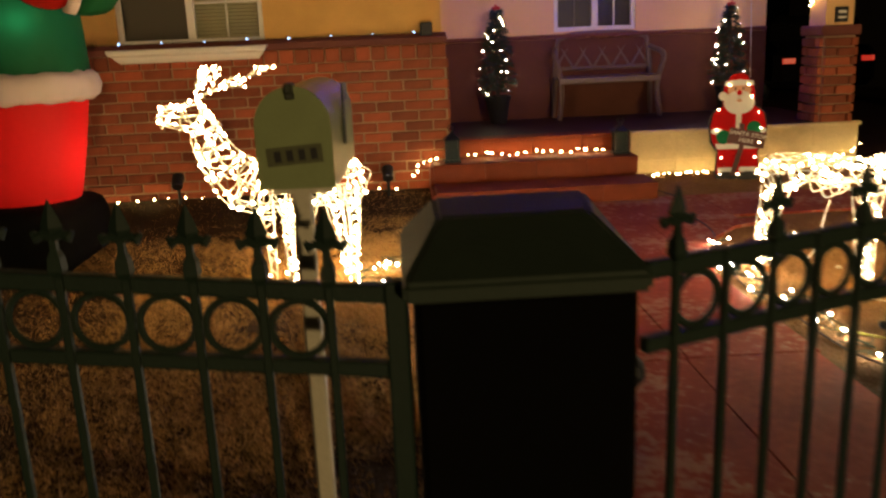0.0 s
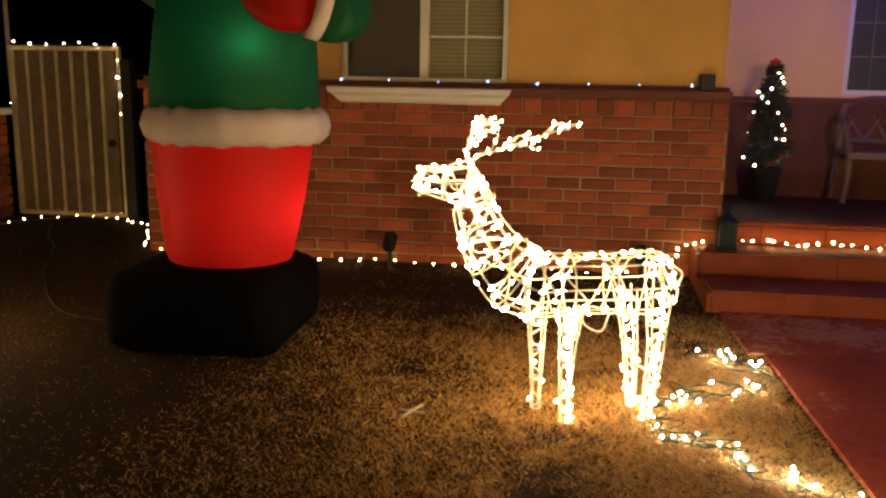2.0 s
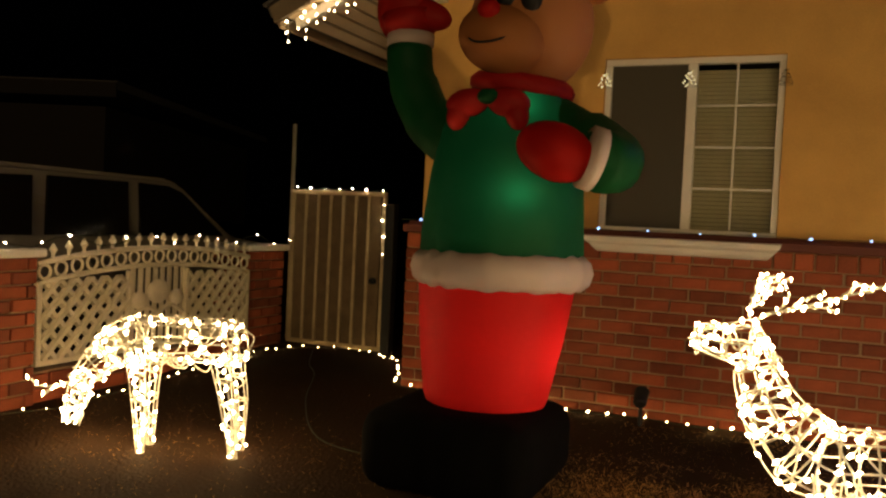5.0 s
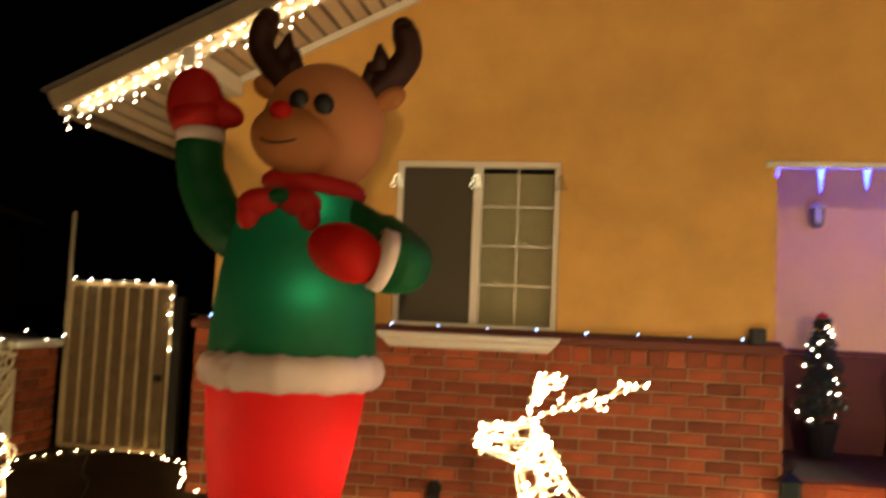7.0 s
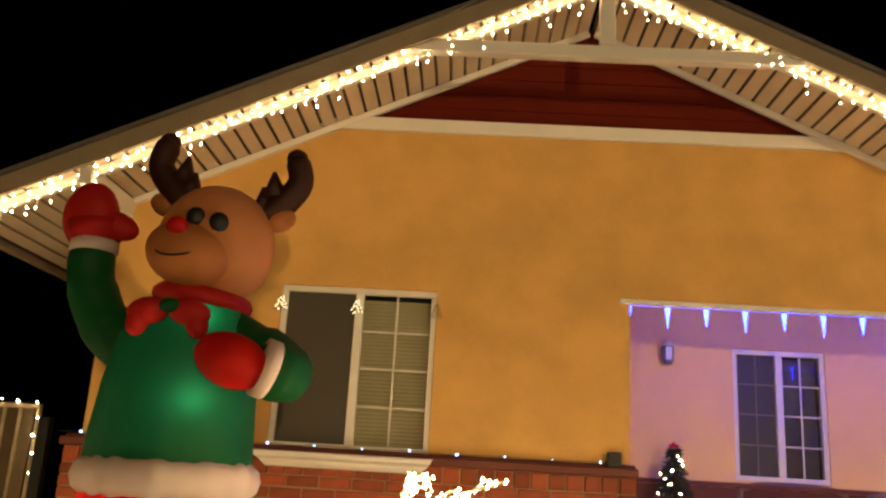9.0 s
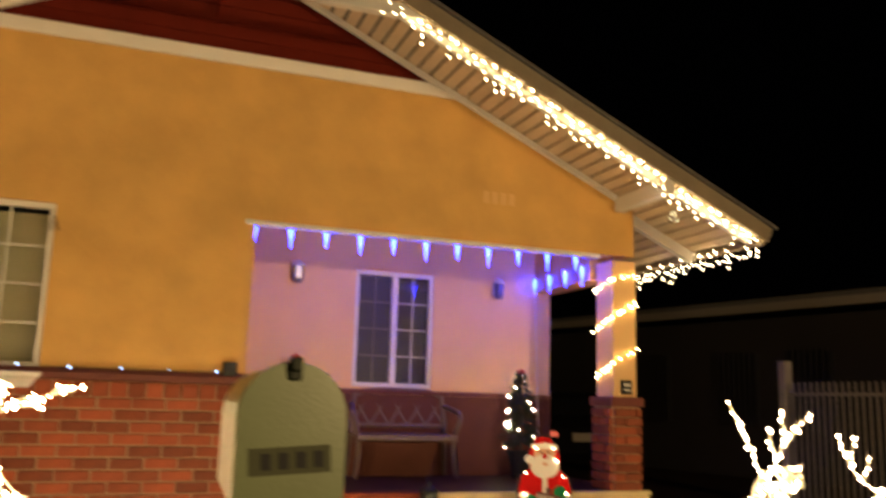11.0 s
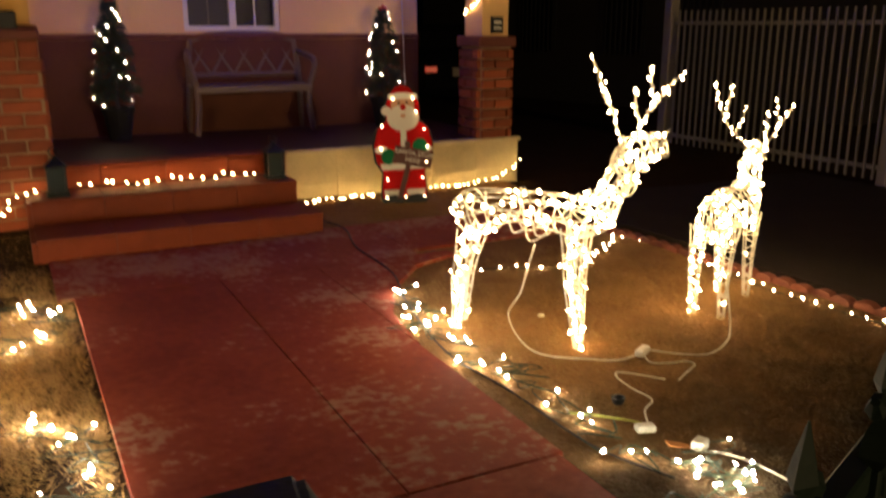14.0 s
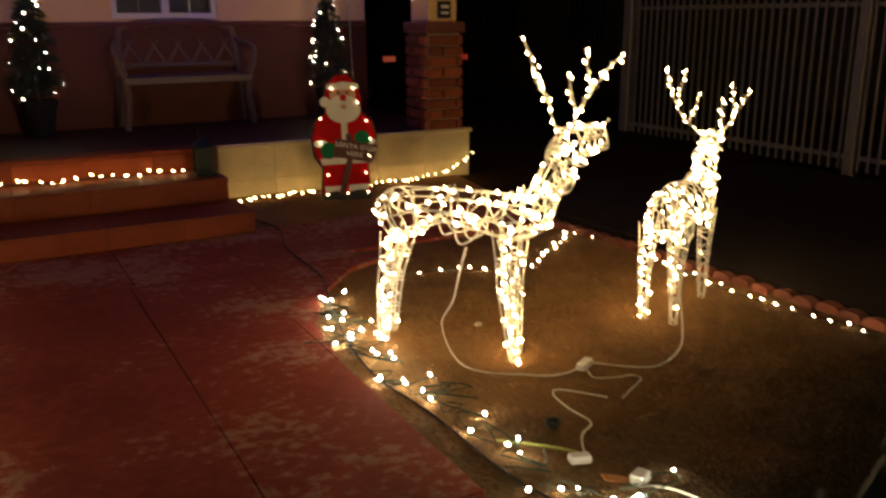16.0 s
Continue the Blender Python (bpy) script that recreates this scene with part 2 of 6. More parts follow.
def tube(bm, pts, r, sides=6, mi=0, caps=True):
    """A tube along points; r is one radius or one for each point."""
    pts = [Vector(p) for p in pts]
    rs = r if isinstance(r, (list, tuple)) else [r] * len(pts)
    rings, side = [], None
    for i, p in enumerate(pts):
        d = (pts[min(i + 1, len(pts) - 1)] - pts[max(i - 1, 0)])
        if d.length < 1e-9:
            d = Vector((0, 0, 1))
        d.normalize()
        if side is None:
            side = d.orthogonal().normalized()
        side = (side - d * side.dot(d))
        side = side.normalized() if side.length > 1e-6 else d.orthogonal().normalized()
        up = d.cross(side)
        rings.append([bm.verts.new(p + rs[i] * (math.cos(a) * side + math.sin(a) * up)) for a in [2 * math.pi * k / sides for k in range(sides)]])
    for a, b in zip(rings, rings[1:]):
        for k in range(sides):
            f = bm.faces.new((a[k], a[(k + 1) % sides], b[(k + 1) % sides], b[k]))
            f.material_index = mi
    if caps and sides > 2:
        for ring in (rings[0], rings[-1]):
            bm.faces.new(ring).material_index = mi
    return bm


def bulb(bm, p, r, mi=0, d=(0, 0, 1), long=1.6):
    """A small faceted lamp bulb."""
    p, d = Vector(p), Vector(d).normalized()
    s = d.orthogonal().normalized()
    u = d.cross(s)
    top, low = bm.verts.new(p + d * r * long), bm.verts.new(p - d * r * long)
    ring = [bm.verts.new(p + r * (math.cos(a) * s + math.sin(a) * u)) for a in [2 * math.pi * k / 6 for k in range(6)]]
    for k in range(6):
        for tip in (top, low):
            bm.faces.new((ring[k], ring[(k + 1) % 6], tip)).material_index = mi


def along(pts, n):
    """n points evenly along a polyline."""
    pts = [Vector(p) for p in pts]
    ls = [0]
    for a, b in zip(pts, pts[1:]):
        ls.append(ls[-1] + (b - a).length)
    out = []
    for i in range(n):
        s = ls[-1] * (i + 0.5) / n
        j = max(k for k in range(len(ls) - 1) if ls[k] <= s)
        out.append(pts[j].lerp(pts[j + 1], (s - ls[j]) / max(1e-9, ls[j + 1] - ls[j])))
    return out


def curve_pts(pts, steps=6):
    """A smooth line through points (Catmull-Rom)."""
    p = [Vector(q) for q in pts]
    p = [2 * p[0] - p[1]] + p + [2 * p[-1] - p[-2]]
    out = []
    for i in range(1, len(p) - 2):
        for k in range(steps):
            t = k / steps
            out.append(0.5 * ((2 * p[i]) + (p[i + 1] - p[i - 1]) * t + (2 * p[i - 1] - 5 * p[i] + 4 * p[i + 1] - p[i + 2]) * t * t
                              + (3 * p[i] - p[i - 1] - 3 * p[i + 1] + p[i + 2]) * t ** 3))
    return out + [p[-2]]


def string_lights(pts, n, material, label, r=0.011, jit=0.02, wire=WIREGREEN, wr=0.003, group="string lights", long=1.6):
    """A light string along points: its wire and its bulbs."""
    rnd = random.Random(n * 7 + len(pts))
    base = Vector(pts[0])
    thing = empty("string_lights", Matrix.Translation(base), label, "string lights", group)
    line = [Vector(p) - base + Vector([rnd.uniform(-jit, jit) * 0.5 for _ in range(3)]) for p in pts]
    part("wire", tube(bmesh.new(), line, wr, 4), wire, thing)
    bm = bmesh.new()
    for p in along(line, n):
        q = p + Vector((rnd.uniform(-jit, jit), rnd.uniform(-jit, jit), rnd.uniform(0, jit)))
        bulb(bm, q, r * rnd.uniform(0.6, 1.2), d=(rnd.uniform(-1, 1), rnd.uniform(-1, 1), rnd.uniform(-0.3, 1)), long=long)
    ob = part("bulb_chain", bm, material, thing)
    ob["kind"] = "stuff"
    return thing


def lathe(bm, prof, sides=20, mi=0, m=None):
    """A turned body from (radius, height) pairs."""
    rings = [[bm.verts.new((r * math.cos(a), r * math.sin(a), z)) for a in [2 * math.pi * k / sides for k in range(sides)]] for r, z in prof]
    for a, b in zip(rings, rings[1:]):
        for k in range(sides):
            bm.faces.new((a[k], a[(k + 1) % sides], b[(k + 1) % sides], b[k])).material_index = mi
    for ring in (rings[0], rings[-1]):
        bm.faces.new(ring).material_index = mi
    if m is not None:
        bmesh.ops.transform(bm, matrix=m, verts=[v for r in rings for v in r])
    return bm


def ball(bm, c, r, mi=0, m=None, seg=20, rings=12):
    """An ellipsoid; r holds three radii, m turns it."""
    mm = Matrix.Translation(c) @ (m or Matrix()) @ Matrix.Diagonal((*r, 1))
    ret = bmesh.ops.create_uvsphere(bm, u_segments=seg, v_segments=rings, radius=1, matrix=mm)
    for f in {f for v in ret["verts"] for f in v.link_faces}:
        f.material_index = mi


F, P = 7.18, 8.745          # front wall, porch back wall
CX, SLOPE, APEX = 0.435, 0.460, 4.99   # ridge line, roof pitch, underside at the ridge
FLOOR = 0.47                # porch floor
WALL_L, WALL_R = -3.37, 4.38


def ground_z(x, y):
    """The yard rises a little towards the house."""
    t = min(1, max(0, (y - 6.2) / 1.0))
    return 0.085 * t * t * (3 - 2 * t) + 0.012 * noise.noise((x * 0.9, y * 0.9, 0))


# ---- ground ----
xs = sorted({-400, -60, -20, -9, 9, 20, 60, 400, *[round(-8 + 0.25 * i, 3) for i in range(65)]})
ys = sorted({-400, -60, -20, -6, 16, 40, 400, *[round(-2 + 0.25 * i, 3) for i in range(57)]})
bm = bmesh.new()
grid = [[bm.verts.new((x, y, ground_z(x, y) - (0.03 if 0.9 < x < 2.1 and y < 6.4 else 0))) for y in ys] for x in xs]
for a, b in zip(grid, grid[1:]):
    for k in range(len(ys) - 1):
        bm.faces.new((a[k], b[k], b[k + 1], a[k + 1]))
tagged(finish(bm, "ground", DRY, smooth=True), "dry brown lawn soil with sparse grass", "ground", kind="structure")
bm = bmesh.new()
n = 14
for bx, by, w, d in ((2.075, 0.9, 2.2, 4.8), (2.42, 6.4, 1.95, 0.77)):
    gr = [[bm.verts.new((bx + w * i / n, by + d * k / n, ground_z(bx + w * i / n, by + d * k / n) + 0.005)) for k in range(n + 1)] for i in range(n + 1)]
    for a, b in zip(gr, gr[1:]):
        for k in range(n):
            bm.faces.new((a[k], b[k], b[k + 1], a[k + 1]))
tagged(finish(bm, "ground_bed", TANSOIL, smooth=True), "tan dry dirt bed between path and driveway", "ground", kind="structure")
tagged(finish(boxes((4.42, 7.4, -2, 13.5, -0.05, 0.028)), "road", ASPHALT), "dark concrete driveway beside the house", "driveway", kind="structure")
tagged(finish(boxes((-30, 30, -9, 0.9, -0.05, 0.03)), "pavement", ASPHALT), "dark concrete pavement along the street fence", "pavement", kind="structure")


def red_concrete(name, wear):
    """Worn red paint over grey concrete, in patches."""
    m, nt, p = nodes_of(name)
    tc = nt.nodes.new("ShaderNodeTexCoord")
    mp = nt.nodes.new("ShaderNodeMapping")
    mp.inputs["Scale"].default_value = (0.95, 1.05, 1)
    nt.links.new(tc.outputs["Object"], mp.inputs["Vector"])
    n1, n2, n3 = [nt.nodes.new("ShaderNodeTexNoise") for _ in range(3)]
    for n, s, d in ((n1, 1.4, 4), (n2, 26, 12), (n3, 130, 3)):
        n.inputs["Scale"].default_value, n.inputs["Detail"].default_value = s, d
        nt.links.new(mp.outputs[0], n.inputs["Vector"])
    add = nt.nodes.new("ShaderNodeMath")
    add.operation = "MULTIPLY_ADD"
    add.inputs[1].default_value = 0.65
    nt.links.new(n2.outputs["Fac"], add.inputs[0])
    nt.links.new(n1.outputs["Fac"], add.inputs[2])
    ramp = nt.nodes.new("ShaderNodeValToRGB")
    ramp.color_ramp.elements[0].position, ramp.color_ramp.elements[0].color = 0.89 - wear, (0.29, 0.056, 0.026, 1)
    ramp.color_ramp.elements[1].position, ramp.color_ramp.elements[1].color = 1.0 - wear, (0.39, 0.185, 0.11, 1)
    e = ramp.color_ramp.elements.new(0.6 - wear)
    e.color = (0.205, 0.035, 0.017, 1)
    nt.links.new(add.outputs[0], ramp.inputs[0])
    nt.links.new(ramp.outputs[0], p.inputs["Base Color"])
    p.inputs["Roughness"].default_value = 0.75
    p.inputs["Specular IOR Level"].default_value = 0.12
    b = nt.nodes.new("ShaderNodeBump")
    b.inputs["Strength"].default_value, b.inputs["Distance"].default_value = 0.35, 0.004
    nt.links.new(n3.outputs["Fac"], b.inputs["Height"])
    nt.links.new(b.outputs[0], p.inputs["Normal"])
    return m


REDWALK = red_concrete("worn_red_concrete", 0.0)
PALEWALK = red_concrete("bare_red_concrete", 0.08)
walkway = empty("garden_path", pose(0, 0, 0), "red painted concrete path with worn grey patches", "path", kind="structure")
for x0, x1, y0, y1 in [(0.76, 1.497, 0.9, 2.984), (1.5, 2.06, 0.9, 2.984), (0.76, 1.509, 2.991, 5.5), (1.512, 2.08, 2.991, 5.5), (0.68, 1.532, 5.503, 6.42), (1.535, 2.75, 5.503, 6.42), (2.753, 4.2, 5.62, 6.42)]:
    part("slab", boxes((x0, x1, y0, y1, -0.06, 0.022), bevel=0.003), REDWALK if y0 < 5 else PALEWALK, walkway)
CURVE = [(2.082, 4.1), (2.15, 4.55), (2.35, 4.95), (2.63, 5.28), (2.95, 5.42)]   # rounded corner of the lawn bed
bm = bmesh.new()
f = bm.faces.new([bm.verts.new((x, y, 0.0215)) for x, y in CURVE + [(2.95, 5.5), (2.082, 5.5)]])
r = bmesh.ops.extrude_face_region(bm, geom=[f])
bmesh.ops.translate(bm, vec=(0, 0, -0.07), verts=[v for v in r["geom"] if isinstance(v, bmesh.types.BMVert)])
part("slab", bm, REDWALK, walkway)


def on_path(x, y):
    """Whether a place lies on the rounded corner slab."""
    return x > 2.05 and y > 4.1 and any(a[1] <= y <= b[1] and x < a[0] + (b[0] - a[0]) * (y - a[1]) / (b[1] - a[1]) for a, b in zip(CURVE, CURVE[1:]))


# ---- house ----
zu = lambda x: APEX - SLOPE * abs(x - CX)


def wall_poly(name, pts, y0, y1, material, label, cat="wall"):
    bm = bmesh.new()
    f = bm.faces.new([bm.verts.new((x, y0, z)) for x, z in pts])
    r = bmesh.ops.extrude_face_region(bm, geom=[f])
    bmesh.ops.translate(bm, vec=(0, y1 - y0, 0), verts=[v for v in r["geom"] if isinstance(v, bmesh.types.BMVert)])
    return tagged(finish(bm, name, material), label, cat, kind="structure")


W1 = (-1.965, -0.74, 1.385, 2.64)
W2 = (2.03, 2.895, 1.355, 2.565)
OPEN_L, OPEN_R, OPEN_T = 0.76, 4.145, 2.66
TRIM_Z = 4.0
# front wall in strips round the window and the porch opening
wall_poly("wall_front_left", [(WALL_L, 0), (W1[0], 0), (W1[0], TRIM_Z - 0.15), (-1.67, TRIM_Z), (WALL_L, zu(WALL_L))], F, F + 0.16, STUCCO, "yellow stucco front wall of the house")
wall_poly("wall_front_sill", [(W1[0], 0), (W1[1], 0), (W1[1], W1[2]), (W1[0], W1[2])], F, F + 0.16, STUCCO, "yellow stucco front wall under the window")
wall_poly("wall_front_middle", [(W1[1], 0), (OPEN_L, 0), (OPEN_L, OPEN_T), (W1[1], OPEN_T)], F, F + 0.16, STUCCO, "yellow stucco front wall beside the window")
wall_poly("wall_front_over_window", [(W1[0], W1[3]), (W1[1], W1[3]), (W1[1], TRIM_Z), (-1.67, TRIM_Z), (W1[0], TRIM_Z - 0.15)], F, F + 0.16, STUCCO, "yellow stucco front wall over the window")
wall_poly("wall_front_upper", [(W1[1], OPEN_T), (WALL_R, OPEN_T), (WALL_R, zu(WALL_R)), (2.55, TRIM_Z), (W1[1], TRIM_Z)], F, F + 0.16, STUCCO, "yellow stucco wall over the porch opening")
wall_poly("wall_gable", [(-1.67, TRIM_Z), (2.55, TRIM_Z), (CX, APEX)], F + 0.03, F + 0.15, GABLE, "dark red boarded gable")
bm = bmesh.new()
for i in range(6):
    z = TRIM_Z + 0.07 + 0.14 * i
    h = (APEX - z) / SLOPE
    if h > 0.1:
        box(bm, CX - h, CX + h, F + 0.018, F + 0.034, z, z + 0.132)
tagged(finish(bm, "gable_siding", GABLE), "dark red horizontal gable boards", "siding", kind="structure")
tagged(finish(boxes((-1.85, 2.85, F - 0.03, F + 0.03, TRIM_Z - 0.03, TRIM_Z + 0.085), bevel=0.008), "trim_gable", WHITE), "white trim band under the gable", "trim", kind="structure")
tagged(finish(boxes((OPEN_L - 0.08, 4.0, F - 0.02, F + 0.05, OPEN_T - 0.045, OPEN_T - 0.002), bevel=0.006), "trim_porch", WHITE), "pale trim under the porch beam", "trim", kind="structure")
# side and back walls, ceilings, so that the house is closed
wall_poly("wall_left", [(WALL_L, 0), (WALL_L + 0.16, 0), (WALL_L + 0.16, zu(WALL_L)), (WALL_L, zu(WALL_L))], F + 0.165, 14, STUCCO, "yellow stucco side wall of the house")
wall_poly("wall_back", [(WALL_L, 0), (4.29, 0), (4.29, 3.1), (WALL_L, 3.1)], 14, 14.2, STUCCO, "back wall of the house")
wall_poly("wall_right", [(4.13, 0), (4.29, 0), (4.29, 3.1), (4.13, 3.1)], P + 0.16, 13.99, STUCCO, "yellow stucco side wall by the driveway")
wall_poly("wall_porch_left", [(OPEN_L - 0.16, 0), (OPEN_L, 0), (OPEN_L, 2.98), (OPEN_L - 0.16, 2.98)], F + 0.165, P, PORCHCREAM, "cream stucco side wall of the porch")
for nm, pts in [("a", [(OPEN_L, 0.4), (W2[0], 0.4), (W2[0], 2.98), (OPEN_L, 2.98)]), ("b", [(W2[1], 0.4), (4.29, 0.4), (4.29, 2.98), (W2[1], 2.98)]),
                ("c", [(W2[0], 0.4), (W2[1], 0.4), (W2[1], W2[2]), (W2[0], W2[2])]), ("d", [(W2[0], W2[3]), (W2[1], W2[3]), (W2[1], 2.98), (W2[0], 2.98)])]:
    wall_poly("wall_porch_back", pts, P, P + 0.16, PORCHCREAM, "cream stucco back wall of the porch")
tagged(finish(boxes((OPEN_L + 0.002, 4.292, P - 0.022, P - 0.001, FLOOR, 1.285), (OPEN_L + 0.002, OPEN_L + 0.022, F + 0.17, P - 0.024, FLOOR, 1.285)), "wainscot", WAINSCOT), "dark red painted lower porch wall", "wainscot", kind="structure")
tagged(finish(boxes((OPEN_L + 0.002, 4.294, P - 0.034, P - 0.001, 1.287, 1.33), bevel=0.006), "trim_wainscot", BRICKRED), "red painted ledge on the porch wall", "trim", kind="structure")
tagged(finish(boxes((OPEN_L - 0.1, 4.36, F + 0.165, P + 0.1, 2.98, 3.03)), "ceiling", SOFFIT), "pale board porch ceiling", "ceiling", kind="structure")
tagged(finish(boxes((4.10, 4.36, F + 0.36, P + 0.1, 2.46, 2.975), bevel=0.01), "porch_beam", STUCCO), "porch side beam over the driveway side", "beam", kind="structure")
tagged(finish(boxes((0.62, 4.44, F + 0.002, P + 0.1, 0.30, FLOOR), bevel=0.01), "floor", PORCHRED), "red painted porch floor, coloured dark for the unlit porch", "floor", kind="structure")
# dark sheets added in place of the unlit rooms behind the windows
tagged(finish(boxes((W1[0] - 0.1, W1[1] + 0.1, F + 0.5, F + 0.55, 1.2, 2.8), (W2[0] - 0.1, W2[1] + 0.1, P + 0.5, P + 0.55, 1.2, 2.7)), "backdrop", GLASSDARK), "dark sheets in place of the unlit rooms behind the windows", "backdrop", kind="structure")


def window(name, w, y, rows, label):
    x0, x1, z0, z1 = w
    win = empty(name, pose(x0, y, z0), label, "window", kind="structure")
    W, H, b, mid = x1 - x0, z1 - z0, 0.045, (x1 - x0) * 0.5
    part("window_frame", boxes((0, W, 0.0, 0.07, H - b, H), (0, W, 0.0, 0.07, 0, b), (0, b, 0.0, 0.07, b, H - b), (W - b, W, 0.0, 0.07, b, H - b), bevel=0.004), WHITE, win)
    part("mullion", boxes((mid - 0.03, mid + 0.035, -0.004, 0.06, b, H - b), bevel=0.004), WHITE, win)
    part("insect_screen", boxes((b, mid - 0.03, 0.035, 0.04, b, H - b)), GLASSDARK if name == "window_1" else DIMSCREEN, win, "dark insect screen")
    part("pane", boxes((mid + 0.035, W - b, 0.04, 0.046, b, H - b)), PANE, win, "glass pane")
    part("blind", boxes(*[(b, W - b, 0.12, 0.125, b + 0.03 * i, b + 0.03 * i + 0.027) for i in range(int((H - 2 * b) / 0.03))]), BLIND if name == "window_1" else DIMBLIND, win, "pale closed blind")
    xm = (mid + 0.035 + W - b) / 2
    part("glazing_bar", boxes((xm - 0.007, xm + 0.007, 0.03, 0.038, b, H - b)), WHITE, win)
    for i in range(1, rows):
        z = b + (H - 2 * b) * i / rows
        part("glazing_bar", boxes((mid + 0.036, W - b - 0.001, 0.0285, 0.0365, z - 0.007, z + 0.007)), WHITE, win)
    # Bars stand before the screen, coloured dim as if seen through it.
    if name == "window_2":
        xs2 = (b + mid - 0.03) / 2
        part("glazing_bar", boxes((xs2 - 0.006, xs2 + 0.006, 0.026, 0.034, b, H - b)), SCREENBAR, win, "bar coloured dim as if seen through the screen")
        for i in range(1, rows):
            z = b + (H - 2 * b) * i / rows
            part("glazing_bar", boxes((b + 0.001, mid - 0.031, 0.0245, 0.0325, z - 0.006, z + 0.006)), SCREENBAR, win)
    return win


# Darker blind and screen for the porch window; the porch dimness is in their colours.
DIMBLIND = mat("shaded_window_blind", (0.22, 0.19, 0.18), 0.8, vary=0.3, scale=4, fine=60, bump=0.2)
DIMSCREEN = mat("shaded_insect_screen", (0.02, 0.018, 0.018), 0.5, vary=0.2, scale=200, fine=400, bump=0.2)
SCREENBAR = mat("screen_dimmed_bar", (0.14, 0.12, 0.09), 0.6, vary=0.2, bump=0.05)


def pane_glass():
    m, nt, p = nodes_of("window_glass")
    p.inputs["Base Color"].default_value = (0.9, 0.95, 0.95, 1)
    p.inputs["Roughness"].default_value = 0.04
    p.inputs["Transmission Weight"].default_value = 1.0
    p.inputs["IOR"].default_value = 1.45
    return m


PANE = pane_glass()
window("window_1", W1, F + 0.03, 4, "white framed sliding window with grid and insect screen")
window("window_2", W2, P + 0.02, 4, "white framed porch window with grid and insect screen")
# moulded sill
bm = bmesh.new()
prof = [(0.0, 0.0), (-0.13, 0.0), (-0.165, 0.010), (-0.185, 0.032), (-0.195, 0.055), (-0.235, 0.066), (-0.25, 0.08), (-0.25, 0.106), (-0.243, 0.112), (0.0, 0.118)]
ends = []
for x in (-2.005, -0.70):
    s = 1 if x < -1.5 else -1
    ends.append([bm.verts.new((x + s * max(0, 0.085 - 0.95 * zz), F - 0.0 + yy, 1.245 + zz)) for yy, zz in prof])
for k in range(len(prof)):
    bm.faces.new((ends[0][k], ends[0][(k + 1) % len(prof)], ends[1][(k + 1) % len(prof)], ends[1][k]))
for e in ends:
    bm.faces.new(e)
tagged(finish(bm, "window_sill", WHITE), "white moulded window sill with shaped ends", "window sill", kind="structure")

# roof
ang = math.atan(SLOPE)
roof = empty("roof", pose(CX, 6.3, APEX), "gabled roof with boarded white eaves", "roof", kind="structure")
for s, half in ((1, 4.815), (-1, 4.69)):
    L = half / math.cos(ang)
    m = Matrix.Rotation(ang * s, 4, "Y")

    def sb(x0, x1, *r):
        return (x0, x1, *r) if s > 0 else (-x1, -x0, *r)
    part("roof_deck", boxes(sb(0, L + 0.02, 0.02, 8.3, 0.03, 0.12), m=m), SHINGLE, roof, "grey shingles")
    part("fascia", boxes(sb(0.0, L, 0.0, 0.04, -0.03, 0.105), bevel=0.005, m=m), FASCIA, roof, "weathered cream fascia board")
    part("drip_edge", boxes(sb(0.0, L + 0.03, -0.03, 0.06, 0.108, 0.135), bevel=0.005, m=m), SHINGLE, roof)
    part("side_fascia", boxes(sb(L - 0.03, L, 0.045, 8.3, -0.06, 0.028), m=m), FASCIA, roof)
    part("wall_plate", boxes(sb(0.05, 4.2, F - 6.3 - 0.04, F - 6.3 - 0.002, -0.07, -0.02), m=m), WHITE, roof)
    part("barge_rafter", boxes(sb(0.12, L - 0.10, 0.13, 0.18, -0.085, -0.014), bevel=0.004, m=m), WHITE, roof)
    n = 40
    for i in range(n):
        x0, x1 = 0.04 + (L - 0.1) * i / n, 0.04 + (L - 0.1) * (i + 1) / n - 0.026
        deep = 7.5 if x0 * math.cos(ang) > 3.7 else F - 6.3 + 0.1
        part("soffit_board", boxes(sb(x0, x1, 0.045, deep, -0.012, 0.014), m=m), SOFFIT, roof)
part("collar_beam", boxes((-1.62, 1.55, 0.06, 0.15, -0.70, -0.60), bevel=0.006), WHITE, roof)
part("king_post", boxes((-0.05, 0.06, 0.065, 0.145, -0.598, -0.06), bevel=0.006), WHITE, roof)
for x in (3.785, -3.72):
    z = -SLOPE * abs(x)
    part("lookout_beam", boxes((x - 0.05, x + 0.05, 0.05, F - 6.3, z - 0.16, z - 0.02), bevel=0.006), WHITE, roof)
for y in (1.0, 2.4):
    m = Matrix.Rotation(ang, 4, "Y")
    part("rafter_tail", boxes((4.25, 5.25, y, y + 0.07, -0.12, -0.02), m=m), WHITE, roof)

# porch pillar, porch base and steps
pillar = empty("porch_pillar", pose(OPEN_R, F, FLOOR), "square porch pillar with brick base", "pillar", kind="structure")
part("shaft", boxes((0, 0.25, 0.003, 0.30, 0.85, OPEN_T - FLOOR - 0.05)), PORCHCREAM, pillar)
part("core", boxes((-0.018, 0.268, -0.018, 0.318, 0.0, 0.80)), MORTAR, pillar)
base = empty("porch_base", pose(2.41, F, 0), "cream painted block porch base", "porch base", kind="structure")
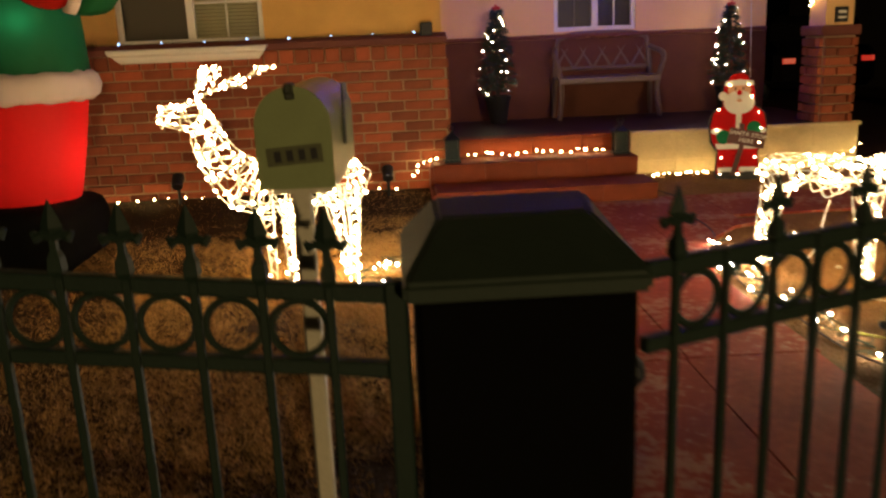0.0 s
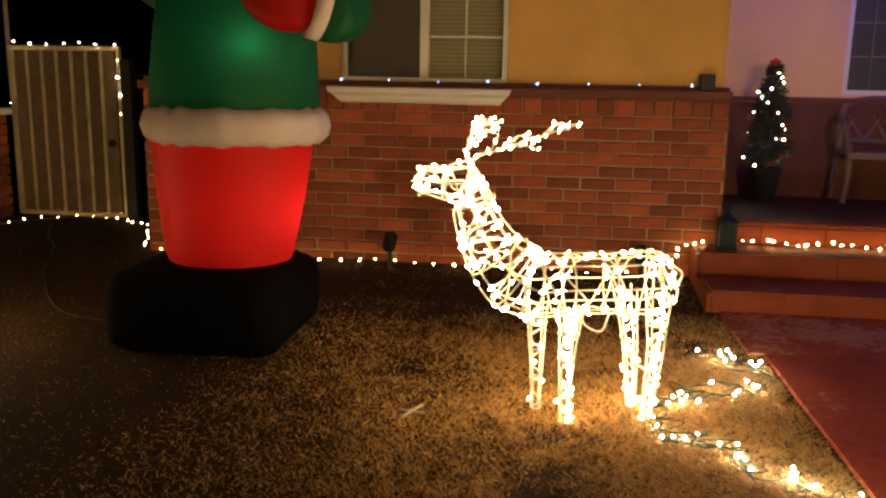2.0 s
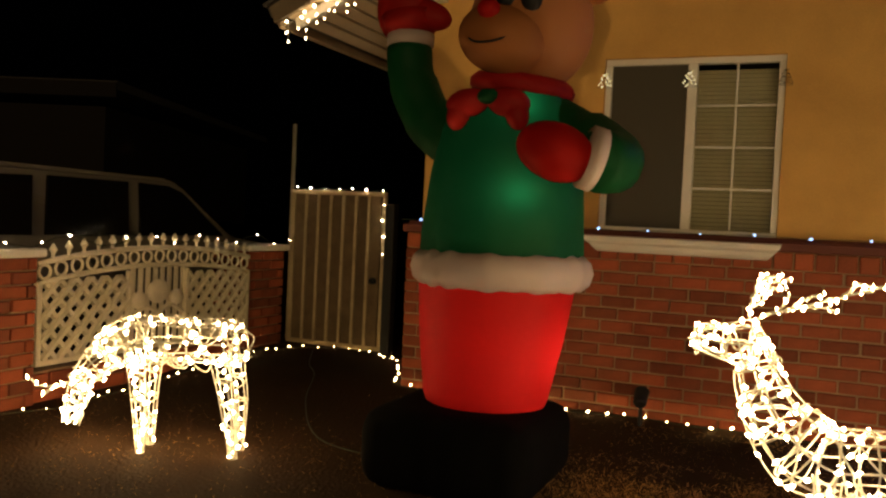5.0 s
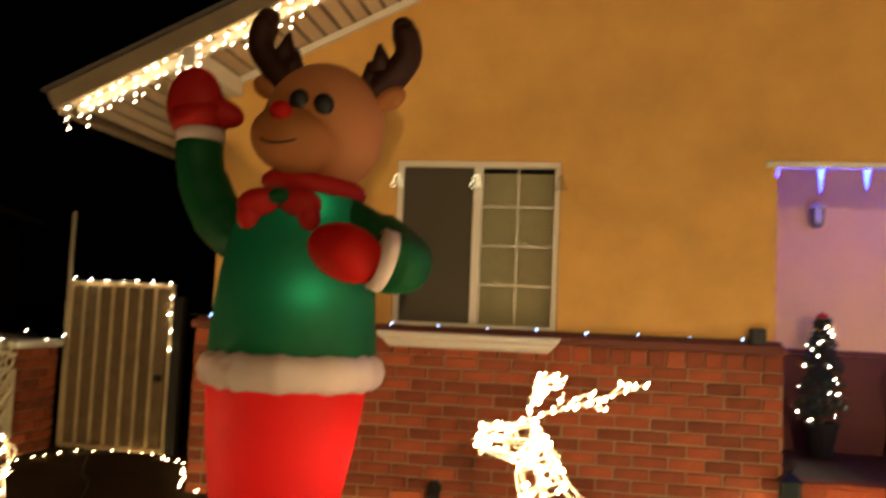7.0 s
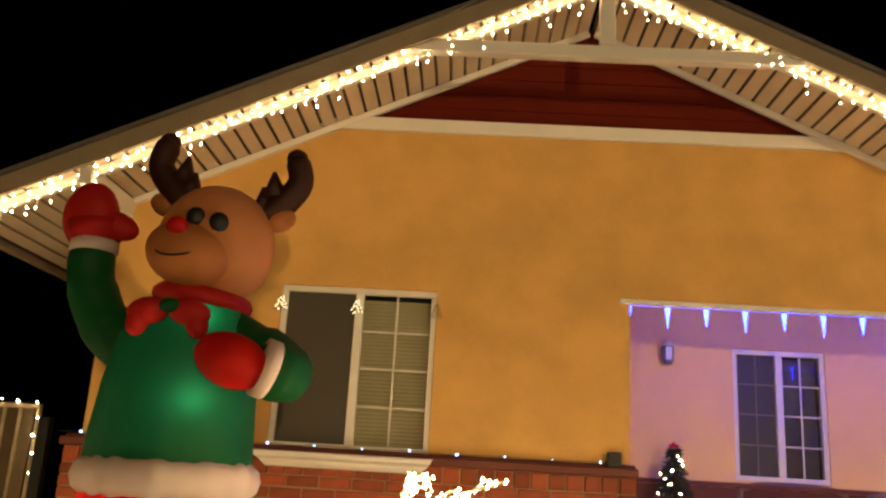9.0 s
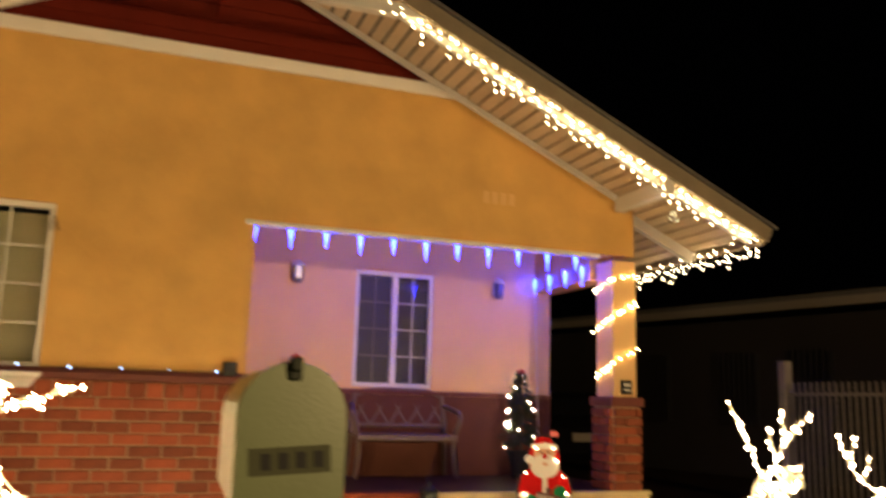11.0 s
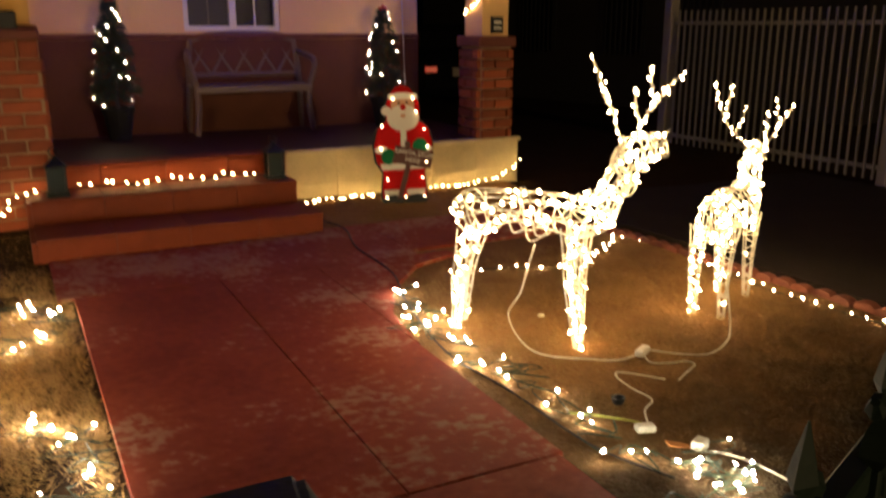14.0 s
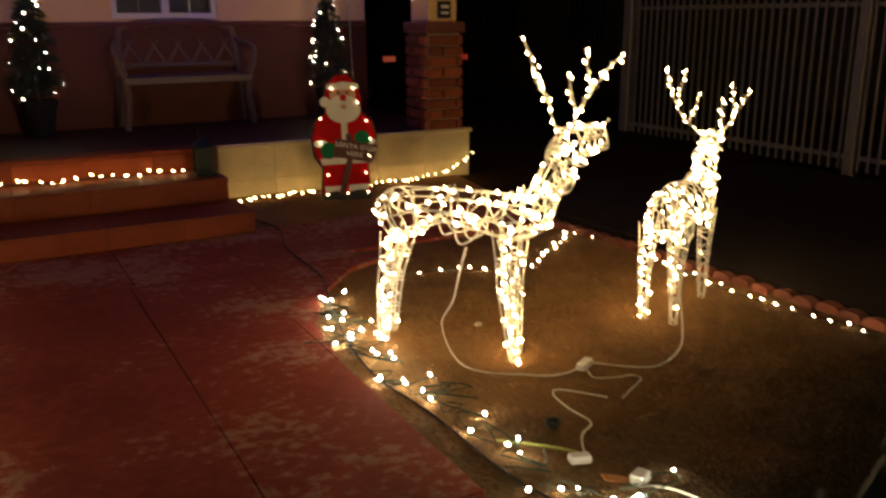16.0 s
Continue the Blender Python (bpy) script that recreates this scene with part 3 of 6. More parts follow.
for i in range(5):
    for j in range(2):
        x0 = 0.418 * i
        part("block", boxes((x0 + 0.0012, x0 + 0.4168, -0.03, 0.14, -0.02 + 0.23 * j, 0.2088 + 0.23 * j), bevel=0.003), CREAM, base)
part("cap", boxes((-0.0, 2.11, -0.05, 0.0, 0.44, 0.475), bevel=0.008), CREAM, base)
part("end_block", boxes((1.94, 2.08, 0.145, 1.6, -0.02, 0.438)), CREAM, base)
steps = empty("porch_steps", pose(0.63, 6.34, 0), "red tiled porch steps", "steps", kind="structure")
part("core", boxes((0.02, 1.76, 0.02, 0.84, -0.02, 0.14), (0.02, 1.72, 0.45, 0.84, 0.13, 0.30)), STEPRED, steps)
for y0, z0, n, w in ((0.0, 0.0, 4, 1.79), (0.43, 0.157, 4, 1.745)):
    for i in range(n):
        a, b2 = w * i / n, w * (i + 1) / n - 0.0022
        part("riser_tile", boxes((a, b2, y0, y0 + 0.02, z0 + 0.004, z0 + 0.127), bevel=0.0012), STEPRED, steps)
        part("tread_tile", boxes((a, b2, y0 - 0.012, y0 + 0.42, z0 + 0.128, z0 + 0.157), bevel=0.0015), STEPRED, steps)
for i in range(4):
    part("riser_tile", boxes((0.02 + 0.44 * i, 0.458 + 0.44 * i, 0.815, 0.84, 0.315, 0.44), bevel=0.003), STEPRED, steps)
    part("nosing_tile", boxes((0.02 + 0.44 * i, 0.458 + 0.44 * i, 0.80, 1.0, 0.443, 0.474), bevel=0.006), STEPRED, steps)
part("step_cheek", boxes((-0.03, -0.002, 0.43, 0.84, -0.02, 0.30), (-0.03, -0.002, 0.0, 0.425, -0.02, 0.14)), STEPRED, steps)


# ---- light-wire deer ----
def deer(m, label, trunk, neck, skull, legs, antlers, seed=1, bulbs=1.0, scale=1.0):
    """A wire-frame deer wound with bulbs: one mesh of wires and bulbs. Faces +x.
    trunk, neck, skull: hoops (x, z, half width, half height); legs: (top x, top z, knee x, knee z, foot x, y, share of bulbs); antlers: lines."""
    rnd = random.Random(seed)
    bm = bmesh.new()
    wires = []

    def ring(c, ax, ry, rz, n=14):
        """A hoop round c; ax is the direction it faces."""
        ax = Vector(ax).normalized()
        s = Vector((0, 1, 0))
        u = ax.cross(s).normalized()
        return [Vector(c) + ry * math.cos(2 * math.pi * k / n) * s + rz * math.sin(2 * math.pi * k / n) * u for k in range(n + 1)]

    line = trunk + neck
    hoops = []
    for chain, n in ((line, 14), (skull, 10)):
        for i, (x, z, ry, rz) in enumerate(chain):
            a, b = chain[max(i - 1, 0)], chain[min(i + 1, len(chain) - 1)]
            way = (b[0] - a[0], 0, b[1] - a[1])
            wires.append(ring((x, 0, z), way, ry, rz, n))
            hoops.append(ring((x, 0, z), way, ry, rz, 8))
    for k in range(8):
        wires.append(curve_pts([h[k] for h in hoops], 4))
    # the bulb cord winds loosely over the frame
    for w in range(4):
        pts = []
        for i in range(46):
            t = i / 45 * (len(hoops) - 1.001)
            j, fr = int(t), t - int(t)
            k = (i * (0.53 + 0.17 * w) + w * 2.6) % 8
            k0 = int(k)
            p = hoops[j][k0].lerp(hoops[j][(k0 + 1) % 8], k - k0).lerp(hoops[j + 1][k0].lerp(hoops[j + 1][(k0 + 1) % 8], k - k0), fr)
            pts.append(p + Vector([rnd.uniform(-0.026, 0.026) for _ in range(3)]))
        wires.append(curve_pts(pts, 3))
    # loops of slack cord that droop under the belly
    for w in range(3):
        x = rnd.uniform(trunk[0][0] + 0.1, trunk[-1][0] - 0.15)
        z = trunk[2][1] - trunk[2][3]
        y = rnd.uniform(-0.08, 0.08)
        wires.append(curve_pts([(x, y, z + 0.02), (x + 0.03, y, z - rnd.uniform(0.04, 0.09)), (x + 0.10, y, z - 0.03), (x + 0.12, y, z + 0.03)], 4))
    lamps, tips = [], []
    # legs: four rods that run together, with small hoops and a winding cord
    for tx, tz, kx, kz, fx, y, lit in legs:
        top, knee, foot = Vector((tx, y, tz)), Vector((kx, y, kz)), Vector((fx, y, 0.005))
        for k in range(4):
            a = math.pi / 4 + math.pi / 2 * k
            o = Vector((math.cos(a), math.sin(a), 0))
            wires.append(curve_pts([top + o * 0.06, top.lerp(knee, 0.5) + o * 0.045, knee + o * 0.036, foot + o * 0.02], 4))
        for c, r in ((knee, 0.037), (top.lerp(knee, 0.5), 0.046), (foot, 0.021), (knee.lerp(foot, 0.5), 0.028)):
            wires.append([c + Vector((r * math.cos(2 * math.pi * k / 8), r * math.sin(2 * math.pi * k / 8), 0)) for k in range(9)])
        mid = curve_pts([top, knee, foot], 10)
        wires.append([p + 0.042 * (1 - i / 32) * Vector((math.cos(i * 1.5), math.sin(i * 1.5), 0)) for i, p in enumerate(mid)])
        for p in along(mid, max(2, int(27 * bulbs * lit))):
            lamps.append(p + Vector((rnd.uniform(-0.032, 0.032), rnd.uniform(-0.032, 0.032), 0)))
    # antlers, with a bulb every few centimetres
    for b in antlers:
        c = curve_pts(b, 5)
        wires.append(c)
        wires.append([p + Vector([rnd.uniform(-0.008, 0.008) for _ in range(3)]) for p in c])
        length = sum((q - p).length for p, q in zip(c, c[1:]))
        tips += [q + Vector([rnd.uniform(-0.013, 0.013) for _ in range(3)]) for q in along(c, max(2, int(length / 0.034)))] + [c[-1]]
    # tail
    x, z, ry, rz = trunk[0]
    wires.append(curve_pts([(x - 0.01, 0, z + 0.6 * rz), (x - 0.06, 0, z + 0.2 * rz), (x - 0.03, 0, z - 0.5 * rz)], 4))
    for w in wires:
        tube(bm, w, 0.0042, 5)
    body = [w for w in wires[:len(hoops) + 12] if len(w) > 9]
    size = [sum((q - p).length for p, q in zip(w, w[1:])) for w in body]
    for w in rnd.choices(body, size, k=int(170 * bulbs)):
        lamps.append(w[rnd.randrange(len(w))])
    for q in lamps:
        bulb(bm, q, rnd.uniform(0.006, 0.0105), mi=1, d=[rnd.uniform(-1, 1) for _ in range(3)])
    for q in tips:
        bulb(bm, q, rnd.uniform(0.004, 0.0066), mi=1, d=(rnd.uniform(-0.6, 0.6), rnd.uniform(-0.6, 0.6), 1), long=2.0)
    ob = finish(bm, "lighted_deer", [WIREWHITE, BULB])
    ob.matrix_world = m @ Matrix.Scale(scale, 4)
    return tagged(ob, label, "deer figure", "lighted deer")


# head held high, antlers swept back, beside the path
deer(pose(-0.178, 4.55, ground_z(-0.18, 4.55), 0, 0, 194), "white wire deer covered in glowing bulbs, swept antlers",
     [(-0.30, 0.60, 0.09, 0.10), (-0.24, 0.585, 0.115, 0.135), (-0.05, 0.58, 0.11, 0.13), (0.13, 0.58, 0.115, 0.133), (0.27, 0.575, 0.115, 0.138)],
     [(0.36, 0.615, 0.10, 0.15), (0.445, 0.70, 0.085, 0.125), (0.51, 0.81, 0.07, 0.10), (0.55, 0.92, 0.06, 0.08)],
     [(0.565, 1.00, 0.06, 0.085), (0.665, 1.005, 0.052, 0.068), (0.775, 1.02, 0.034, 0.046)],
     [(0.14, 0.50, 0.15, 0.28, 0.15, 0.085, 1.0), (0.25, 0.50, 0.24, 0.28, 0.235, -0.08, 0.18), (-0.23, 0.56, -0.23, 0.29, -0.205, 0.085, 0.8), (-0.14, 0.55, -0.18, 0.29, -0.20, -0.085, 0.8)],
     [[(0.575, -0.03, 1.09), (0.56, -0.06, 1.18), (0.52, -0.09, 1.235), (0.45, -0.11, 1.26)], [(0.56, -0.07, 1.16), (0.49, -0.10, 1.20), (0.43, -0.12, 1.215)], [(0.57, -0.05, 1.13), (0.52, -0.06, 1.17), (0.50, -0.08, 1.235)], [(0.565, -0.06, 1.17), (0.53, -0.10, 1.21), (0.50, -0.13, 1.26)], [(0.50, -0.09, 1.24), (0.46, -0.06, 1.235), (0.43, -0.05, 1.25)],
      [(0.30, 0.14, 1.205), (0.25, 0.11, 1.245), (0.19, 0.10, 1.25)], [(0.47, 0.09, 1.14), (0.40, 0.07, 1.19), (0.34, 0.06, 1.21)],
      [(0.575, 0.03, 1.09), (0.52, 0.07, 1.125), (0.43, 0.11, 1.16), (0.29, 0.14, 1.21), (0.16, 0.15, 1.255)], [(0.43, 0.11, 1.16), (0.37, 0.14, 1.165), (0.32, 0.15, 1.155)], [(0.50, 0.08, 1.13), (0.47, 0.10, 1.20)]], 3, 1.25)
# grazing, by the side fence
deer(pose(-3.775, 4.96, ground_z(-3.7, 5), 0, 0, 200), "white wire deer with glowing bulbs, grazing head down",
     [(-0.27, 0.61, 0.09, 0.10), (-0.20, 0.60, 0.115, 0.125), (0.0, 0.60, 0.11, 0.115), (0.18, 0.595, 0.115, 0.125), (0.31, 0.58, 0.11, 0.135)],
     [(0.42, 0.54, 0.085, 0.115), (0.52, 0.46, 0.07, 0.085), (0.59, 0.38, 0.055, 0.066)],
     [(0.615, 0.31, 0.06, 0.062), (0.64, 0.22, 0.05, 0.055), (0.655, 0.13, 0.038, 0.042)],
     [(0.28, 0.55, 0.255, 0.28, 0.235, 0.085, 1.0), (0.24, 0.55, 0.25, 0.28, 0.25, -0.085, 0.4), (-0.17, 0.54, -0.22, 0.28, -0.265, 0.085, 0.9), (-0.20, 0.54, -0.25, 0.28, -0.25, -0.085, 0.4)],
     [[(0.62, 0.03, 0.36), (0.70, 0.07, 0.33), (0.78, 0.10, 0.33), (0.84, 0.12, 0.38)], [(0.62, -0.03, 0.36), (0.70, -0.08, 0.32), (0.80, -0.12, 0.29)], [(0.72, 0.07, 0.33), (0.77, 0.09, 0.28)]], 5, 1.1, 1.08)
# looking over its shoulder, upright antlers apart
deer(pose(2.565, 4.06, ground_z(2.57, 4.06), 0, 0, -55), "white wire deer with glowing bulbs, upright antlers",
     [(-0.27, 0.53, 0.085, 0.10), (-0.21, 0.57, 0.105, 0.105), (-0.04, 0.61, 0.11, 0.072), (0.13, 0.605, 0.11, 0.08), (0.28, 0.59, 0.11, 0.092)],
     [(0.37, 0.62, 0.08, 0.075), (0.42, 0.72, 0.06, 0.058), (0.465, 0.80, 0.055, 0.064)],
     [(0.49, 0.875, 0.058, 0.07), (0.555, 0.91, 0.05, 0.056), (0.63, 0.93, 0.034, 0.04)],
     [(-0.22, 0.50, -0.27, 0.25, -0.285, -0.06, 1.0), (-0.23, 0.50, -0.29, 0.25, -0.31, 0.06, 0.25), (0.27, 0.55, 0.275, 0.29, 0.315, -0.045, 1.0), (0.28, 0.55, 0.275, 0.29, 0.29, 0.045, 0.6)],
     [[(0.45, 0.02, 0.93), (0.425, 0.03, 0.97), (0.395, 0.04, 1.05), (0.34, 0.05, 1.16), (0.285, 0.06, 1.27)], [(0.40, 0.04, 1.04), (0.375, 0.0, 1.10), (0.36, -0.03, 1.16)],
      [(0.51, -0.02, 0.95), (0.545, -0.03, 1.03), (0.595, -0.04, 1.10), (0.64, -0.05, 1.165), (0.70, -0.06, 1.22)], [(0.59, -0.04, 1.10), (0.565, -0.02, 1.17), (0.56, -0.01, 1.235)], [(0.535, -0.03, 1.01), (0.52, -0.06, 1.08), (0.515, -0.08, 1.15)], [(0.62, -0.05, 1.14), (0.645, -0.08, 1.16)]], 8, 0.8)
# smaller, walking towards the driveway
deer(pose(3.735, 3.95, ground_z(3.75, 3.93), 0, 0, 28.5), "smaller white wire deer with glowing bulbs, turned to the driveway",
     [(-0.29, 0.57, 0.085, 0.115), (-0.21, 0.58, 0.105, 0.13), (0.0, 0.585, 0.105, 0.12), (0.17, 0.58, 0.11, 0.13), (0.28, 0.575, 0.11, 0.13)],
     [(0.37, 0.62, 0.085, 0.11), (0.42, 0.70, 0.07, 0.085), (0.455, 0.79, 0.055, 0.065)],
     [(0.47, 0.865, 0.055, 0.068), (0.53, 0.885, 0.048, 0.052), (0.60, 0.87, 0.032, 0.036)],
     [(0.22, 0.54, 0.215, 0.28, 0.235, 0.085, 0.9), (0.23, 0.54, 0.225, 0.28, 0.25, -0.085, 0.12), (-0.24, 0.54, -0.28, 0.28, -0.26, 0.085, 1.0), (-0.23, 0.54, -0.275, 0.28, -0.27, -0.085, 0.12)],
     [[(0.465, 0.04, 0.91), (0.455, 0.085, 0.95), (0.45, 0.16, 1.02), (0.45, 0.22, 1.13), (0.45, 0.265, 1.29)], [(0.45, 0.185, 1.08), (0.46, 0.18, 1.18), (0.46, 0.157, 1.28)], [(0.45, 0.12, 0.99), (0.45, 0.09, 1.06), (0.45, 0.066, 1.15)],
      [(0.465, -0.04, 0.90), (0.455, -0.08, 0.95), (0.45, -0.13, 1.03), (0.45, -0.165, 1.09), (0.45, -0.21, 1.18)], [(0.45, -0.14, 1.04), (0.455, -0.125, 1.12), (0.455, -0.11, 1.21)], [(0.455, -0.08, 0.95), (0.455, -0.06, 1.03), (0.455, -0.063, 1.125)]], 11, 0.95, 0.85)


# ---- inflatable figure: one mesh, lamps inside ----
def inflatable():
    mats = [fabric("green_nylon", (0.004, 0.10, 0.028), 0.35), fabric("red_nylon", (0.62, 0.012, 0.008), 0.5), fabric("white_nylon", (0.80, 0.68, 0.62), 0.35),
            fabric("tan_nylon", (0.48, 0.185, 0.055), 0.3), fabric("brown_nylon", (0.04, 0.012, 0.008), 0.15), BLACK,
            fabric("dark_red_nylon", (0.50, 0.014, 0.012), 0.22), BOOT]
    bm = bmesh.new()
    # boots: a broad black block with rounded edges
    for x0, x1, y0, y1, z0, z1 in ((-0.58, 0.37, -0.55, 0.36, -0.02, 0.41),):
        b2 = bmesh.new()
        box(b2, x0, x1, y0, y1, z0, z1)
        bmesh.ops.bevel(b2, geom=list(b2.edges), offset=0.13, segments=4, affect="EDGES", profile=0.5)
        me = bpy.data.meshes.new("boots")
        b2.to_mesh(me)
        b2.free()
        n0 = len(bm.faces)
        bm.from_mesh(me)
        bpy.data.meshes.remove(me)
        bm.faces.ensure_lookup_table()
        for f in bm.faces[n0:]:
            f.material_index = 7
    # trousers, a tapering bucket; fur belt; jersey
    S = 28

    def shell(rows, mi):
        rings = []
        for cx, cy, z, rx, ry in rows:
            rings.append([bm.verts.new((cx + rx * math.cos(a) * (1 + 0.012 * math.sin(9 * a)), cy + ry * math.sin(a), z)) for a in [2 * math.pi * k / S for k in range(S)]])
        for a, b in zip(rings, rings[1:]):
            for k in range(S):
                bm.faces.new((a[k], a[(k + 1) % S], b[(k + 1) % S], b[k])).material_index = mi
        return rings
    shell([(-0.06, 0, 0.35, 0.31, 0.30), (-0.06, 0, 0.45, 0.345, 0.33), (-0.045, 0, 0.75, 0.395, 0.37), (-0.025, 0, 1.10, 0.435, 0.40)], 1)
    shell([(-0.01, 0, 1.16, 0.455, 0.41), (-0.01, 0, 1.35, 0.445, 0.40), (0.0, 0, 1.65, 0.42, 0.37), (0.015, 0, 1.9, 0.385, 0.34), (0.04, 0, 2.04, 0.31, 0.28), (0.06, 0, 2.14, 0.22, 0.21)], 0)
    # fur belt: puffy ring with pleats
    T = 112
    rings = []
    for k in range(T):
        a = 2 * math.pi * k / T
        puff = 0.085 + 0.0042 * math.sin(a * 13 + 1.5 * math.sin(a * 3)) + 0.003 * math.sin(a * 23 + 2)
        rings.append([bm.verts.new(((0.418 + puff * math.cos(t)) * math.cos(a), (0.40 + puff * math.cos(t)) * math.sin(a), 1.145 + 1.15 * puff * math.sin(t))) for t in [2 * math.pi * j / 10 for j in range(10)]])
    for k in range(T):
        for j in range(10):
            bm.faces.new((rings[k][j], rings[(k + 1) % T][j], rings[(k + 1) % T][(j + 1) % 10], rings[k][(j + 1) % 10])).material_index = 2
    # raised arm with cuff and mitten
    tube(bm, curve_pts([(-0.22, -0.02, 1.83), (-0.36, -0.03, 1.87), (-0.49, -0.03, 2.0), (-0.585, -0.03, 2.2), (-0.612, -0.03, 2.38)], 5), [0.15] * 5 + [0.15] * 5 + [0.14] * 5 + [0.13] * 5 + [0.125], 16, 0)
    tube(bm, [(-0.605, -0.03, 2.38), (-0.605, -0.03, 2.45)], 0.135, 16, 2)
    ball(bm, (-0.655, -0.03, 2.60), (0.165, 0.10, 0.21), 6)
    ball(bm, (-0.515, -0.03, 2.555), (0.165, 0.075, 0.085), 6, Matrix.Rotation(0.3, 4, "Y"))
    tube(bm, [(-0.605, -0.03, 2.45), (-0.62, -0.03, 2.56)], [0.14, 0.16], 16, 6)
    # bent arm across the chest with mitten
    tube(bm, curve_pts([(0.22, -0.02, 1.98), (0.46, -0.08, 1.85), (0.63, -0.22, 1.73), (0.57, -0.38, 1.72)], 5), [0.13] * 5 + [0.155] * 5 + [0.155] * 5 + [0.14], 16, 0)
    tube(bm, [(0.585, -0.37, 1.72), (0.535, -0.40, 1.735)], 0.158, 16, 2)
    ball(bm, (0.39, -0.42, 1.755), (0.205, 0.13, 0.142), 1, Matrix.Rotation(0.35, 4, "Y"))
    # collar and bow
    tube(bm, [(0.065 + 0.235 * math.cos(2 * math.pi * k / 20), 0.22 * math.sin(2 * math.pi * k / 20), 2.135 - 0.03 * math.cos(2 * math.pi * k / 20)) for k in range(21)], 0.055, 8, 6, caps=False)
    for s in (-1, 1):
        ball(bm, (-0.005 + 0.11 * s, -0.33, 2.01), (0.12, 0.06, 0.075), 6, Matrix.Rotation(0.15 * s, 4, "Y"), 14, 8)
        ball(bm, (-0.005 + 0.16 * s, -0.33, 1.95), (0.062, 0.05, 0.085), 6, Matrix.Rotation(-0.3 * s, 4, "Y"), 14, 8)
    ball(bm, (0.01, -0.37, 2.035), (0.06, 0.045, 0.04), 0, None, 12, 8)
    # head, muzzle, ears, eyes, nose
    ball(bm, (0.10, 0.0, 2.465), (0.34, 0.32, 0.36), 3, None, 26, 16)
    ball(bm, (0.02, -0.22, 2.355), (0.245, 0.19, 0.185), 3, Matrix.Rotation(0.25, 4, "Y"), 22, 12)
    ball(bm, (0.455, 0.02, 2.645), (0.10, 0.06, 0.07), 3, Matrix.Rotation(-0.4, 4, "Y"), 14, 8)
    ball(bm, (-0.25, 0.05, 2.715), (0.10, 0.06, 0.07), 3, Matrix.Rotation(0.4, 4, "Y"), 14, 8)
    ball(bm, (0.185, -0.285, 2.525), (0.06, 0.04, 0.065), 5, None, 14, 8)
    ball(bm, (0.06, -0.30, 2.55), (0.055, 0.04, 0.06), 5, None, 14, 8)
    ball(bm, (-0.005, -0.385, 2.475), (0.06, 0.05, 0.05), 1, None, 14, 8)
    tube(bm, curve_pts([(-0.17, -0.31, 2.385), (-0.07, -0.40, 2.31), (0.05, -0.405, 2.31), (0.15, -0.37, 2.36)], 4), 0.006, 5, 5)
    # antlers with stubby tines
    for s, bx, bz in ((1, 0.36, 2.675), (-1, -0.12, 2.745)):
        c = curve_pts([(bx, 0.04, bz - 0.02), (bx + 0.11 * s, 0.04, bz + 0.09), (bx + 0.19 * s, 0.04, bz + 0.22), (bx + 0.155 * s, 0.04, bz + 0.37)], 4)
        tube(bm, c, [0.085] * 4 + [0.08] * 4 + [0.078] * 4 + [0.06], 12, 4)
        ball(bm, (bx + 0.155 * s, 0.04, bz + 0.37), (0.066, 0.06, 0.06), 4, None, 12, 8)
        for k, (dx, dz, ln) in enumerate(((-0.01, 0.08, 0.10), (0.045, 0.17, 0.11))):
            tube(bm, [(bx + dx * s, 0.04, bz + dz - 0.06), (bx + (dx - 0.02) * s, 0.04, bz + dz + ln)], [0.085, 0.012], 10, 4)
    ob = finish(bm, "inflatable_figure", mats, smooth=True)
    ob.matrix_world = pose(-2.09, 5.45, ground_z(-2.1, 5.4) + 0.01)
    return tagged(ob, "tall inflatable reindeer figure, green jersey, red trousers, black base", "inflatable")


inflatable()
for z, y, e in ((0.74, 5.50, 8.0), (1.56, 5.20, 2.7), (2.0, 5.24, 1.9), (2.42, 5.46, 1.2)):
    lamp = new("inflatable_lamp", bpy.data.lights.new("inflatable_lamp", "POINT"))
    lamp.data.energy, lamp.data.color, lamp.data.shadow_soft_size = e, (0.92, 0.96, 1.0), 0.03
    lamp.location = (-1.94, y, z)


# ---- street fence, pier, gate ----
def finial(bm, x, y, z):
    """A cast spear head: square collar, diamond blade and two curled arms."""
    lathe(bm, [(0.010, 0.0), (0.019, 0.012), (0.016, 0.038), (0.009, 0.05), (0.008, 0.08)], 4, 0, Matrix.Translation((x, y, z)) @ Matrix.Rotation(math.pi / 4, 4, "Z"))
    c = Matrix.Translation((x, y, z + 0.076))
    prof = [(0.008, 0.0), (0.021, 0.016), (0.015, 0.034), (0.0015, 0.066)]
    rings = [[bm.verts.new(c @ Vector((r * a, 0.6 * r * b, h))) for a, b in ((1, 0), (0, 1), (-1, 0), (0, -1))] for r, h in prof]
    for p, q in zip(rings, rings[1:]):
        for k in range(4):
            bm.faces.new((p[k], p[(k + 1) % 4], q[(k + 1) % 4], q[k]))
    bm.faces.new(rings[0])
    bm.faces.new(rings[-1])
    for s in (1, -1):
        tube(bm, [(x, y, z + 0.074), (x + 0.018 * s, y, z + 0.079), (x + 0.030 * s, y, z + 0.073), (x + 0.038 * s, y, z + 0.084)], [0.009, 0.009, 0.011, 0.005], 6)


